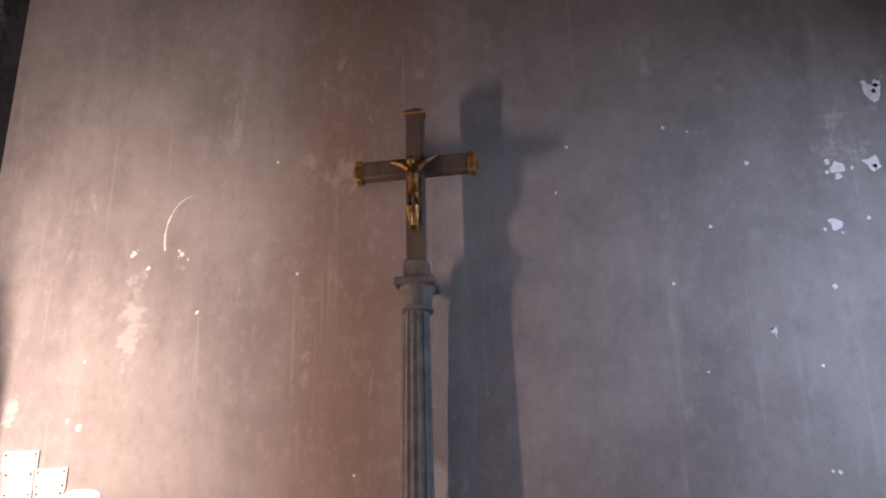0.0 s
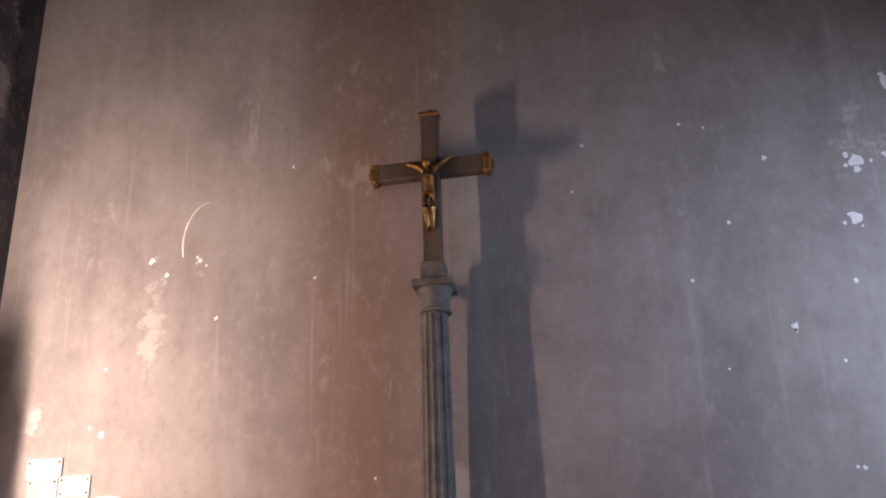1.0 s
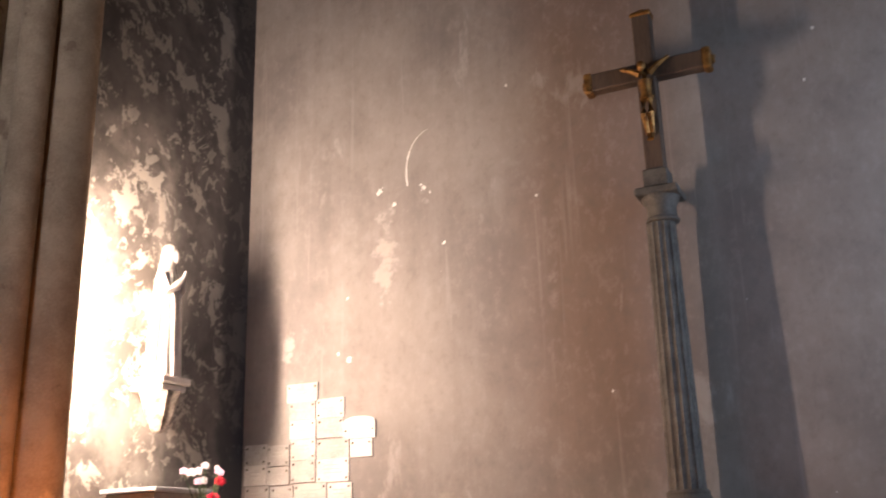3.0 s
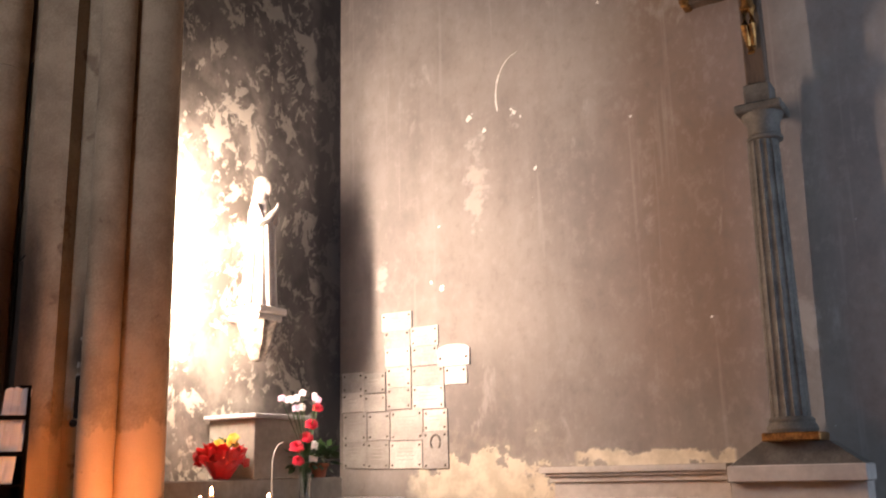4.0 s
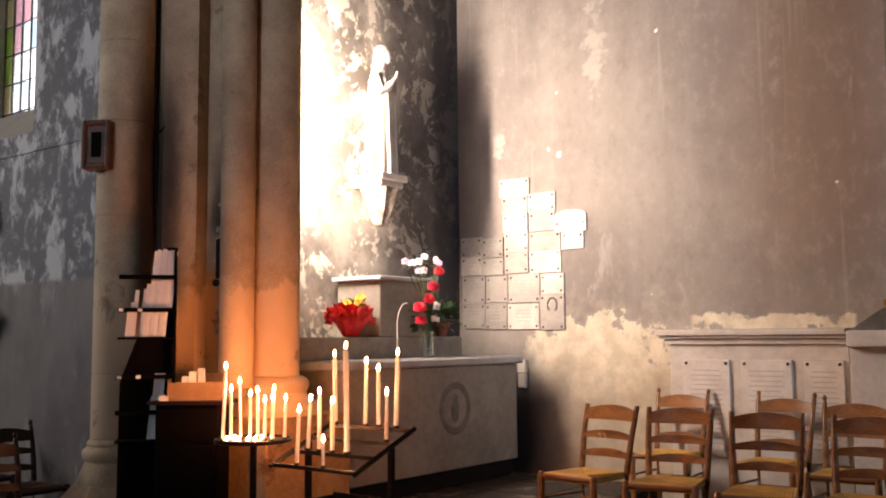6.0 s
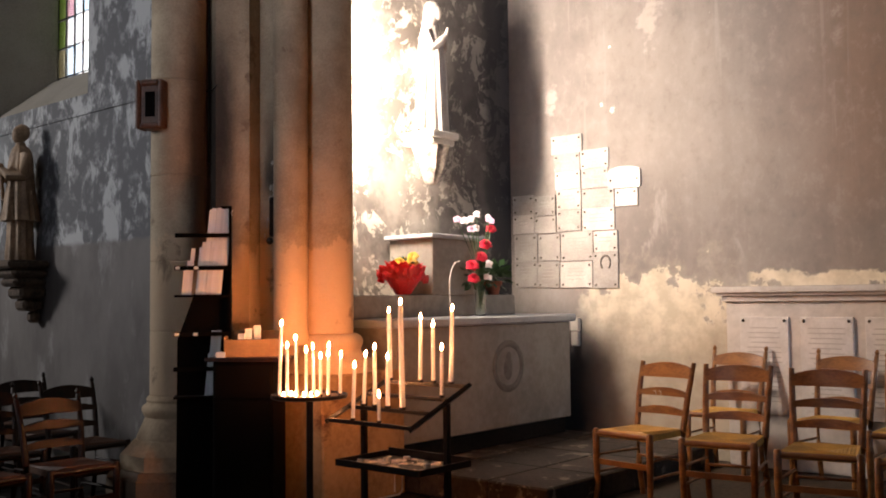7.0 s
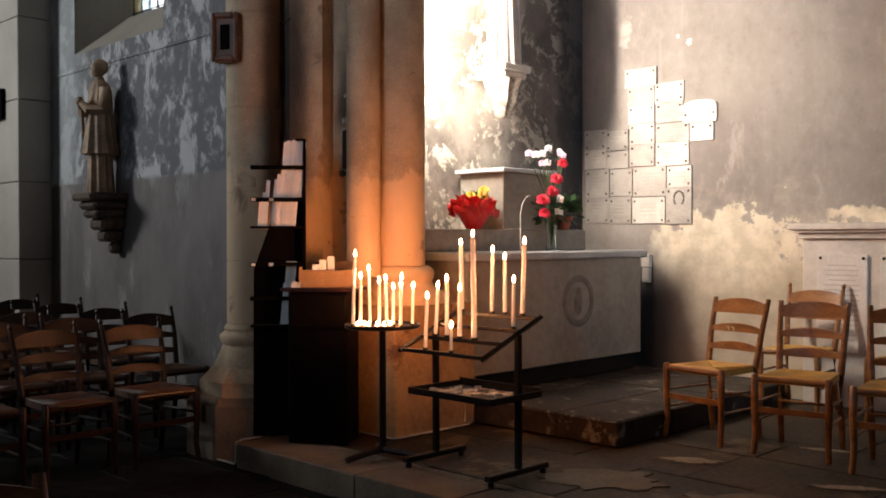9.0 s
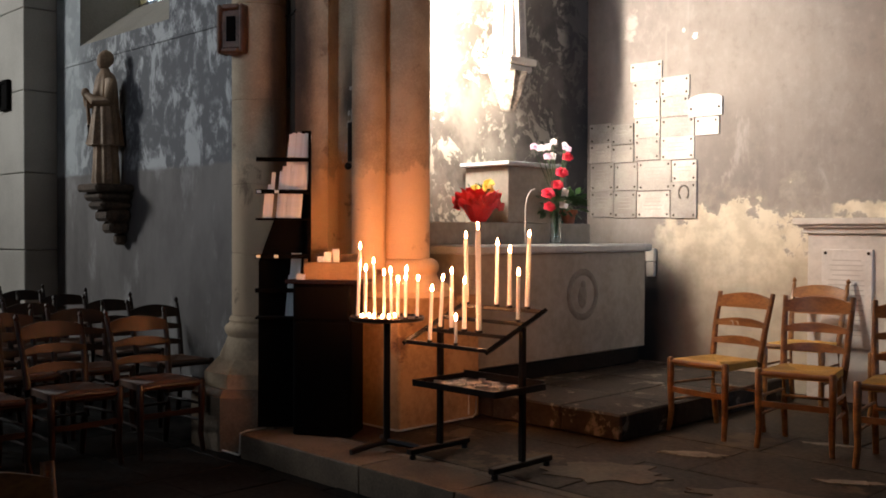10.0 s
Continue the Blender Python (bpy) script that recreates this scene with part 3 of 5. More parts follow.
for side in (-1, 1):
    bm = boxed((COLX + side * 0.5 - 0.035, CY - 0.072, 5.03), (COLX + side * 0.5 + 0.035, CY + 0.062, 5.22), 0.015)
    ball(bm, (COLX + side * 0.535, CY, 5.125), 0.05, 0.6, 0.9, 1.1, 1)
    part("gilt_end", bm, GILT, cross, "worn gilded end cap")
bm = boxed((COLX - 0.09, CY - 0.075, 5.64), (COLX + 0.09, CY + 0.065, 5.685), 0.012)
ball(bm, (COLX, CY, 5.695), 0.055, 1.0, 0.9, 0.7, 1)
part("gilt_end", bm, GILT, cross, "worn gilded end cap")
# the figure: one plain mesh
FX, FY = COLX, CY - 0.11
bm = bmesh.new()
tube(bm, [(FX - 0.2, FY + 0.03, 5.17), (FX - 0.11, FY, 5.12), (FX - 0.04, FY, 5.07)], [0.016, 0.022, 0.028], 8)
tube(bm, [(FX + 0.2, FY + 0.03, 5.20), (FX + 0.11, FY, 5.13), (FX + 0.04, FY, 5.07)], [0.016, 0.022, 0.028], 8)
tube(bm, [(FX, FY, 5.09), (FX, FY - 0.012, 5.00), (FX, FY, 4.90), (FX, FY, 4.84)], [0.05, 0.058, 0.045, 0.055], 10)
ball(bm, (FX - 0.015, FY - 0.03, 5.13), 0.042, 0.9, 1, 1.2)
for dx in (-0.025, 0.025):
    tube(bm, [(FX + dx, FY, 4.86), (FX + dx * 1.2, FY - 0.035, 4.70), (FX + dx * 0.6, FY + 0.01, 4.54), (FX + dx * 0.4, FY - 0.02, 4.48)], [0.036, 0.03, 0.022, 0.018], 8)
part("figure", bm, GILT, cross, "small gilt figure", True)

# ---- chairs ----
def slat(bm, w, z, h, bow, y, arch=0.0, thick=0.016, lean=0.0):
    """A bowed ladder slat between the back posts; arch lifts its middle."""
    n, cols = 10, []
    for i in range(n + 1):
        u = -1 + 2 * i / n
        x, b, up = u * w, bow * (1 - u * u), arch * (1 - u * u)
        cols.append([bm.verts.new((x, y + b + dy + lean * dz, z + dz + up * (dz > 0))) for dy, dz in ((0, 0), (thick, 0), (thick, h), (0, h))])
    for p, q in zip(cols, cols[1:]):
        for k in range(4):
            bm.faces.new((p[k], p[(k + 1) % 4], q[(k + 1) % 4], q[k]))
    bm.faces.new(cols[0])
    bm.faces.new(cols[-1])
    return bm


def rush_seat(front, back, depth, z):
    """A woven seat of four triangles that dip to the middle, made of cords."""
    bm = bmesh.new()
    cs = [(-front / 2, -depth / 2), (front / 2, -depth / 2), (back / 2, depth / 2), (-back / 2, depth / 2)]
    rows = 9
    rings = []
    for k in range(rows + 1):
        s = 1 - k / rows * 0.97
        for lift in (0.0, 0.004):
            ring = []
            for i in range(4):
                (ax, ay), (bx, by) = cs[i], cs[(i + 1) % 4]
                for j in range(4):
                    t = j / 4
                    q = s - (0.02 if lift else 0.0)
                    ring.append(bm.verts.new(((ax + (bx - ax) * t) * q, (ay + (by - ay) * t) * q, z + 0.012 - 0.016 * k / rows + lift)))
            rings.append(ring)
    low = [bm.verts.new((v.co.x, v.co.y, z - 0.028)) for v in rings[0]]
    rings = [low] + rings
    for p, q in zip(rings, rings[1:]):
        for i in range(16):
            bm.faces.new((p[i], p[(i + 1) % 16], q[(i + 1) % 16], q[i]))
    bm.faces.new(low)
    bm.faces.new(rings[-1])
    return bm


def make_chair(m, label, group, finial=False, top=0.9, wood=None):
    c = thing("church_chair", label, "chair", group, m)
    wood = wood or WOOD
    W, B, D, Z = 0.43, 0.37, 0.4, 0.46
    seat = part("seat", rush_seat(W - 0.02, B - 0.01, D - 0.01, Z), RUSH if wood is WOOD else RUSH_SHADED, c, "woven rush seat", False)
    seat.location.y = 0.0
    for s in (-1, 1):
        bm = tube(bmesh.new(), [(s * W / 2 * 1.02, -D / 2 - 0.015, 0), (s * W / 2 * 0.98, -D / 2 + 0.005, 0.12), (s * W / 2, -D / 2, 0.3), (s * W / 2, -D / 2, Z + 0.012), (s * W / 2, -D / 2, Z + 0.024)], [0.017, 0.019, 0.022, 0.023, 0.014], 10)
        part("front_leg", bm, wood, c, smooth=True)
        pts = [(s * B / 2, D / 2 + 0.05, 0), (s * B / 2, D / 2 + 0.012, 0.22), (s * B / 2, D / 2, Z), (s * (B / 2 + 0.012), D / 2 + 0.045, 0.68), (s * (B / 2 + 0.022), D / 2 + 0.11, top)]
        rs = [0.018, 0.021, 0.022, 0.02, 0.016]
        if finial:
            pts += [(s * (B / 2 + 0.023), D / 2 + 0.116, top + 0.012), (s * (B / 2 + 0.024), D / 2 + 0.12, top + 0.03), (s * (B / 2 + 0.025), D / 2 + 0.126, top + 0.05)]
            rs += [0.01, 0.018, 0.008]
        part("back_post", tube(bmesh.new(), pts, rs, 10), wood, c, smooth=True)
    for z, h, y, arch in ((top - 0.1, 0.068, 0.08, 0.034), (0.678, 0.032, 0.042, 0.024), (0.558, 0.032, 0.018, 0.024)):
        w = B / 2 + (z - 0.5) * 0.05
        part("slat", slat(bmesh.new(), w, z, h, 0.03, D / 2 + y - 0.02, arch, lean=0.28), wood, c, smooth=True)
    for s in (-1, 1):
        for z in (0.2, 0.31):
            part("stretcher", tube(bmesh.new(), [(s * W / 2, -D / 2, z), (s * (W + B) / 4, 0, z + 0.003), (s * B / 2, D / 2, z)], 0.0095, 8), wood, c, smooth=True)
    part("stretcher", slat(bmesh.new(), W / 2, 0.255, 0.035, -0.01, -D / 2 - 0.006), wood, c, smooth=True)
    part("stretcher", tube(bmesh.new(), [(-B / 2, D / 2, 0.27), (B / 2, D / 2, 0.27)], 0.0095, 8), wood, c, smooth=True)
    part("seat_rail", tube(bmesh.new(), [(-W / 2, -D / 2, Z - 0.005), (W / 2, -D / 2, Z - 0.005)], 0.017, 8), wood, c, smooth=True)
    return c


ROW = "chairs along the chapel wall"
ladder = make_chair(pose(-3.17, 5.71, 0, 0, 0, -8), "light varnished ladder-back chair with a yellow rush seat", ROW)
for dx in (-0.04, 0.0):
    mark = part("painted_mark", box(boxed((-0.03, 0, 0), (-0.008, 0.002, 0.005)), (-0.013, 0, -0.02), (-0.008, 0.002, 0)), INK, ladder, "faded painted mark")
    mark.matrix_basis = pose(dx, 0.236, 0.705)
LADDER = "varnished ladder-back church chair with a yellow rush seat"
ladder2 = make_chair(pose(-2.57, 5.69, 0, 0, 0, 9), LADDER, ROW)
for x, y, r in ((-1.96, 5.62, 12), (-1.4, 5.63, 4), (-0.82, 5.6, -3)):
    copy_thing(ladder2, pose(x, y, 0, 0, 0, r))
turned = make_chair(pose(-3.19, 7.04, 0, 0, 0, 2), "brown ladder-back chair with turned finials, beside the memorial", "chairs against the memorial", True, 0.9)
for x, y, r in ((-2.36, 6.95, -2), (-1.76, 6.66, 3), (-1.2, 6.6, 0)):
    copy_thing(turned, pose(x, y, 0, 0, 0, r))
NAVE = "rows of chairs in the aisle"
old = make_chair(pose(-5.82, 3.15, -0.15, 0, 0, 88), "dark varnished ladder-back chair in a row of the aisle, shade in its colour", NAVE, True, 0.87, WOOD_DARK_SHADED)
spots = [(-5.84, 2.58, 91), (-5.82, 2.02, 87), (-5.85, 1.45, 92)]
for k in range(1, 5):
    for y in (1.5, 2.05, 2.6, 3.15, 3.72):
        spots.append((-5.84 - 0.84 * k + random.uniform(-0.05, 0.05), y + random.uniform(-0.06, 0.06), 90 + random.uniform(-5, 5)))
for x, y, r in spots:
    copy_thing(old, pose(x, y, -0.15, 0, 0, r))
copy_thing(ladder2, pose(-1.97, 0.74, -0.15, 0, 0, 90))

# ---- statues ----
def robe(bm, rows, segs=40, folds=9, depth=0.06, phase=0.0):
    """A draped body from rows of (z, half width, half depth, forward shift, fold strength)."""
    rings = []
    for z, a, b, fwd, fs in rows:
        ring = []
        for i in range(segs):
            t = 2 * math.pi * i / segs
            q = 1 + depth * fs * (math.sin(folds * t + phase + z * 2.0) * 0.7 + 0.3 * math.sin(5 * t + 1.7 + phase))
            ring.append(bm.verts.new((a * q * math.cos(t), fwd + b * q * math.sin(t), z)))
        rings.append(ring)
    for p, q in zip(rings, rings[1:]):
        for i in range(segs):
            bm.faces.new((p[i], p[(i + 1) % segs], q[(i + 1) % segs], q[i]))
    bm.faces.new(rings[0])
    bm.faces.new(rings[-1])


def statue(name, bm, material, label, m):
    ob = tagged(new(name, mesh(name, bm, material, True)), label, "statue")
    ob.matrix_world = m
    return ob


bm = bmesh.new()
robe(bm, [(0, 0.19, 0.15, 0, 1), (0.03, 0.185, 0.15, 0, 1), (0.25, 0.165, 0.135, 0, 1.1), (0.5, 0.15, 0.125, 0.0, 1), (0.68, 0.15, 0.115, 0.0, 0.7), (0.8, 0.155, 0.105, 0.01, 0.5), (0.88, 0.13, 0.09, 0.015, 0.3), (0.93, 0.08, 0.07, 0.015, 0.1), (0.96, 0.06, 0.06, 0.01, 0)], 72, 11, 0.11)
robe(bm, [(0.02, 0.205, 0.11, 0.075, 1.2), (0.3, 0.19, 0.11, 0.07, 1), (0.6, 0.175, 0.105, 0.06, 0.8), (0.82, 0.165, 0.1, 0.05, 0.5), (0.92, 0.12, 0.09, 0.04, 0.3), (0.99, 0.085, 0.085, 0.03, 0.1), (1.07, 0.08, 0.088, 0.022, 0), (1.13, 0.06, 0.07, 0.02, 0), (1.155, 0.02, 0.025, 0.02, 0)], segs=72, folds=9, depth=0.11, phase=2.0)
ball(bm, (0, -0.035, 1.045), 0.062, 0.85, 0.95, 1.2)
for s in (-1, 1):
    tube(bm, [(s * 0.13, 0.02, 0.86), (s * 0.145, -0.03, 0.71), (s * 0.07, -0.11, 0.77), (s * 0.015, -0.14, 0.83)], [0.05, 0.055, 0.045, 0.024], 10)
    tube(bm, [(s * 0.012, -0.138, 0.815), (s * 0.01, -0.165, 0.905)], [0.022, 0.009], 8)
statue("virgin_statue", bm, WHITE_STATUE, "white plaster statue of a veiled woman praying, on a corbel", pose(-5.39, 6.21, 2.775, 0, 0, 112) @ Matrix.Diagonal((0.8, 0.8, 1.0, 1)))
corbel = thing("statue_corbel", "pale stone wall corbel carrying the white statue", "corbel")
part("top_slab", boxed((-5.619, 6.03, 2.715), (-5.25, 6.38, 2.774), 0.01), MEMORIAL, corbel)
part("moulding", boxed((-5.619, 6.05, 2.66), (-5.28, 6.36, 2.715), 0.014), MEMORIAL, corbel)
bm = bmesh.new()
lathe(bm, [(0.03, 2.33), (0.06, 2.35), (0.075, 2.4), (0.11, 2.46), (0.13, 2.55), (0.155, 2.62), (0.17, 2.66)], 24, (-5.43, 6.21), lambda a, z: 1 + 0.1 * math.sin(8 * a))
part("carved_bracket", bm, SOOTY, corbel, "carved leafy bracket", True)
bm = bmesh.new()
robe(bm, [(0, 0.15, 0.13, 0, 0.6), (0.02, 0.155, 0.135, 0, 1.1), (0.2, 0.14, 0.12, 0, 1.1), (0.36, 0.13, 0.115, 0, 1), (0.361, 0.2, 0.17, 0, 1.4), (0.5, 0.175, 0.15, 0, 1.3), (0.7, 0.15, 0.125, 0, 0.9), (0.85, 0.155, 0.12, 0, 0.6), (0.96, 0.16, 0.105, 0.005, 0.3), (1.02, 0.12, 0.085, 0.005, 0.1), (1.05, 0.055, 0.055, 0, 0), (1.08, 0.045, 0.045, 0, 0)], segs=66, folds=11, depth=0.12)
ball(bm, (0, -0.015, 1.15), 0.075, 0.85, 0.98, 1.2)
ball(bm, (0, 0.015, 1.175), 0.085, 0.92, 0.95, 0.95)
for s in (-1, 1):
    tube(bm, [(s * 0.15, 0.0, 0.96), (s * 0.185, -0.02, 0.76), (s * 0.1, -0.15, 0.76), (s * 0.015, -0.2, 0.83)], [0.055, 0.062, 0.05, 0.03], 10)
ball(bm, (0, -0.205, 0.84), 0.045)
tube(bm, [(-0.04, -0.18, 0.8), (-0.05, -0.15, 0.55), (-0.05, -0.165, 0.37)], [0.02, 0.022, 0.028], 8)
statue("saint_statue", bm, TAN_STATUE, "tan plaster statue of a priest in a surplice, on a corbel", pose(-8.6, 4.13, 1.735, 0, 0, -8) @ Matrix.Diagonal((0.88, 0.88, 1.0, 1)))
corbel = thing("statue_corbel", "dark grey stone wall corbel carrying the tan statue", "corbel")
part("top_slab", boxed((-8.75, 3.92, 1.66), (-8.35, 4.298, 1.733), 0.02), CORBEL_DARK, corbel)
bm = bmesh.new()
for k, (w, d, z0, z1) in enumerate(((0.175, 0.33, 1.58, 1.66), (0.15, 0.3, 1.5, 1.58), (0.14, 0.24, 1.39, 1.5), (0.1, 0.19, 1.28, 1.39), (0.06, 0.1, 1.17, 1.28))):
    box(bm, (-8.55 - w, 4.298 - d, z0), (-8.55 + w, 4.298, z1), 0.03)
part("stepped_bracket", bm, CORBEL_DARK, corbel)

# ---- votive plaques ----
def plaque(x0, x1, z0, z1, arched=False):
    p = thing("votive_plaque", "small white marble votive plaque fixed to the wall with studs", "plaque", "votive plaques")
    d = random.uniform(0.014, 0.024)
    if arched:
        p["label"] = "white marble votive plaque with an arched top"
        w = (x1 - x0) / 2
        pts = [(x0, z0), (x1, z0)] + [((x0 + x1) / 2 + w * math.cos(a), z1 + 0.05 * math.sin(a)) for a in [math.pi * i / 12 for i in range(13)]]
        bm = bmesh.new()
        f, b = [bm.verts.new((x, 7.6 - d, z)) for x, z in pts], [bm.verts.new((x, 7.599, z)) for x, z in pts]
        bm.faces.new(f)
        bm.faces.new(b)
        for i in range(len(pts)):
            j = (i + 1) % len(pts)
            bm.faces.new((f[i], f[j], b[j], b[i]))
    else:
        bm = boxed((x0 + 0.0006, 7.6 - d, z0 + 0.0006), (x1 - 0.0006, 7.599, z1 - 0.0006), 0.0025)
    slab = part("slab", bm, MARBLE, p)
    zm = z1 - 0.035 if not arched else (z0 + z1) / 2
    for sx in (x0 + 0.03, x1 - 0.03):
        for sz in ((zm, z0 + 0.03) if z1 - z0 > 0.18 else (zm,)):
            part("stud", ball(bmesh.new(), (sx, 7.6 - d, sz), 0.012, 1, 0.6, 1, 1), STUD, p)
    bm = bmesh.new()
    rows = max(2, int((z1 - z0 - 0.09) / 0.035))
    for k in range(rows):
        z, w = z1 - 0.065 - k * 0.033, (x1 - x0) * random.uniform(0.18, 0.32)
        box(bm, ((x0 + x1) / 2 - w, 7.5992 - d, z), ((x0 + x1) / 2 + w, 7.6 - d, z + 0.007))
    part("lettering", bm, PALE_INK, slab, "rows of worn lettering")


PALE_INK = shader("pale_worn_lettering", (0.39, 0.36, 0.315), 0.6)
for row in ((-5.12, -4.78, 2.7, 2.87), (-5.09, -4.8, 2.53, 2.7), (-5.08, -4.8, 2.36, 2.53), (-4.8, -4.5, 2.53, 2.71), (-4.79, -4.51, 2.35, 2.53), (-4.44, -4.21, 2.16, 2.32), (-5.07, -4.8, 2.17, 2.36), (-4.79, -4.45, 2.17, 2.34), (-4.79, -4.45, 1.96, 2.17), (-5.58, -5.33, 2.15, 2.34), (-5.33, -5.08, 2.13, 2.32), (-5.58, -5.33, 1.97, 2.15), (-5.33, -5.08, 1.96, 2.12), (-5.07, -4.8, 1.97, 2.17)):
    plaque(*row)
for row in ((-5.57, -5.3, 1.7, 1.96), (-5.29, -5.04, 1.7, 1.95), (-5.03, -4.68, 1.69, 1.96), (-4.67, -4.42, 1.76, 1.95), (-5.57, -5.3, 1.45, 1.7), (-5.3, -5.05, 1.44, 1.69), (-5.04, -4.69, 1.44, 1.68), (-4.68, -4.42, 1.43, 1.76)):
    plaque(*row)
plaque(-4.51, -4.18, 2.325, 2.47, True)

# chips in the north wall's plaster
CHIP = mottled("bare_white_plaster", (0.82, 0.79, 0.74), (0.66, 0.63, 0.58), 30, 0.85)
bm = bmesh.new()
rng = random.Random(11)
for x, z, r in ((-4.12, 4.62, 0.035), (-3.96, 4.47, 0.025), (-3.65, 4.58, 0.03), (-3.46, 4.01, 0.022), (-4.47, 3.63, 0.018), (-4.57, 3.11, 0.018), (-4.46, 3.04, 0.028), (-2.78, 5.42, 0.018), (-2.55, 4.3, 0.018), (1.38, 3.5, 0.036), (1.36, 4.98, 0.024), (-0.13, 5.29, 0.018), (0.71, 5.39, 0.017), (0.91, 5.33, 0.013), (0.65, 3.95, 0.018), (1.7, 3.2, 0.016), (1.89, 3.83, 0.024), (1.0, 4.43, 0.018), (-2.01, 2.53, 0.014), (1.64, 2.4, 0.015), (1.69, 2.39, 0.018), (2.24, 4.39, 0.02), (1.98, 4.36, 0.06), (2.07, 4.86, 0.07), (2.48, 5.55, 0.1), (2.36, 4.87, 0.07), (-0.25, 4.86, 0.015), (0.84, 3.2, 0.013)):
    for k in range(1 + int(r > 0.025) * 3):
        cx, cz = x + rng.gauss(0, r) * (k > 0), z + rng.gauss(0, r) * (k > 0)
        q = r * (1 if k == 0 else rng.uniform(0.2, 0.5))
        ring = [(cx + q * rng.uniform(0.5, 1.1) * math.cos(a), cz + q * rng.uniform(0.5, 1.25) * math.sin(a)) for a in [2 * math.pi * i / 11 for i in range(11)]]
        f, b = [bm.verts.new((px, 7.5975, pz)) for px, pz in ring], [bm.verts.new((px, 7.6005, pz)) for px, pz in ring]
        bm.faces.new(f)
        for i in range(11):
            bm.faces.new((f[i], f[(i + 1) % 11], b[(i + 1) % 11], b[i]))
# a curved scrape
scrape = []
for i in range(9):
    a = radians(95 + i * 13)
    scrape.append((-3.57 + 0.26 * math.cos(a), 4.76 + 0.4 * math.sin(a)))
for (x0, z0), (x1, z1) in zip(scrape, scrape[1:]):
    w = rng.uniform(0.004, 0.011)
    bm.faces.new([bm.verts.new(q) for q in ((x0 - w, 7.598, z0), (x0 + w, 7.598, z0), (x1 + w, 7.598, z1), (x1 - w, 7.598, z1))])
tagged(new("plaster_chips", mesh("plaster_chips", bm, CHIP)), "small white chips and a scrape in the grey plaster", "wall damage", kind="stuff")

# ---- candle stands ----
stand = thing("round_candle_stand", "black iron candle stand with a round tray on a single pole", "candle stand")
RX, RY, RZ = -4.29, 3.82, 0.78
part("tray", lathe(bmesh.new(), [(0.0, RZ - 0.006), (0.218, RZ - 0.006), (0.224, RZ - 0.002), (0.224, RZ + 0.016), (0.218, RZ + 0.018), (0.214, RZ + 0.004), (0.0, RZ + 0.002)][1:6] + [(0.02, RZ + 0.002)], 40, (RX, RY)), IRON, stand, smooth=True)
part("pole", tube(bmesh.new(), [(RX, RY, 0.03), (RX, RY, RZ - 0.005)], 0.021, 12), IRON, stand, smooth=True)
for a in (25, 145, 265):
    d = Vector((math.cos(radians(a)), math.sin(radians(a)), 0))
    part("foot", tube(bmesh.new(), [Vector((RX, RY, 0.05)), Vector((RX, RY, 0.04)) + d * 0.12, Vector((RX, RY, 0.018)) + d * 0.26], [0.024, 0.022, 0.018], 8), IRON, stand, smooth=True)

rack = thing("candle_rack", "black iron candle rack with a sloping grid above a tray", "candle stand")
XL, XR = -3.99, -3.36


def rack_z(y):
    return 0.69 + (y - 3.7) * 0.4


for y in (3.7, 3.85, 4.0, 4.15):
    part("crossbar", boxed((XL, y - 0.011, rack_z(y) - 0.02), (XR, y + 0.011, rack_z(y) + 0.002), 0.003), IRON, rack)
for x in (XL, XR):
    bm = tube(bmesh.new(), [(x, 3.68, rack_z(3.68) - 0.008), (x, 4.17, rack_z(4.17) - 0.008)], 0.016, 4)
    part("side_bar", bm, IRON, rack)
    part("upright", boxed((x - 0.016, 3.955, 0.045), (x + 0.016, 3.987, rack_z(3.97) - 0.012), 0.003), IRON, rack)
    part("foot", boxed((x - 0.022, 3.72, 0.03), (x + 0.022, 4.21, 0.062), 0.004), IRON, rack)
    for y in (3.75, 4.18):
        part("rubber_foot", lathe(bmesh.new(), [(0.016, 0.0), (0.02, 0.004), (0.018, 0.031)], 10, (x, y)), IRON, rack)
tz = 0.44
bm = boxed((-3.92, 3.68, tz), (-3.3, 4.1, tz + 0.006))
for lo, hi in (((-3.92, 3.68, tz), (-3.91, 4.1, tz + 0.035)), ((-3.31, 3.68, tz), (-3.3, 4.1, tz + 0.035)), ((-3.91, 3.68, tz), (-3.31, 3.69, tz + 0.035)), ((-3.91, 4.09, tz), (-3.31, 4.1, tz + 0.05))):
    box(bm, lo, hi)
part("tray", bm, IRON, rack)
part("brace", boxed((XL, 3.96, tz - 0.025), (XR, 3.985, tz - 0.002)), IRON, rack)
WAXY = mottled("spilt_wax", (0.86, 0.8, 0.74), (0.6, 0.5, 0.42), 18, 0.25, bump=0.6)
bm = bmesh.new()
for i in range(46):
    x, y = random.uniform(-3.88, -3.35), random.uniform(3.71, 4.06)
    ball(bm, (x, y, tz + 0.008), random.uniform(0.015, 0.045), 1, random.uniform(0.6, 1.2), random.uniform(0.1, 0.3), 1)
tagged(new("spilt_wax", mesh("spilt_wax", bm, WAXY, True)), "lumps of spilt pale wax lying on the rack's tray", "wax", kind="stuff")
CUPM = shader("tin_cup", (0.6, 0.55, 0.5), 0.3, 0.9)
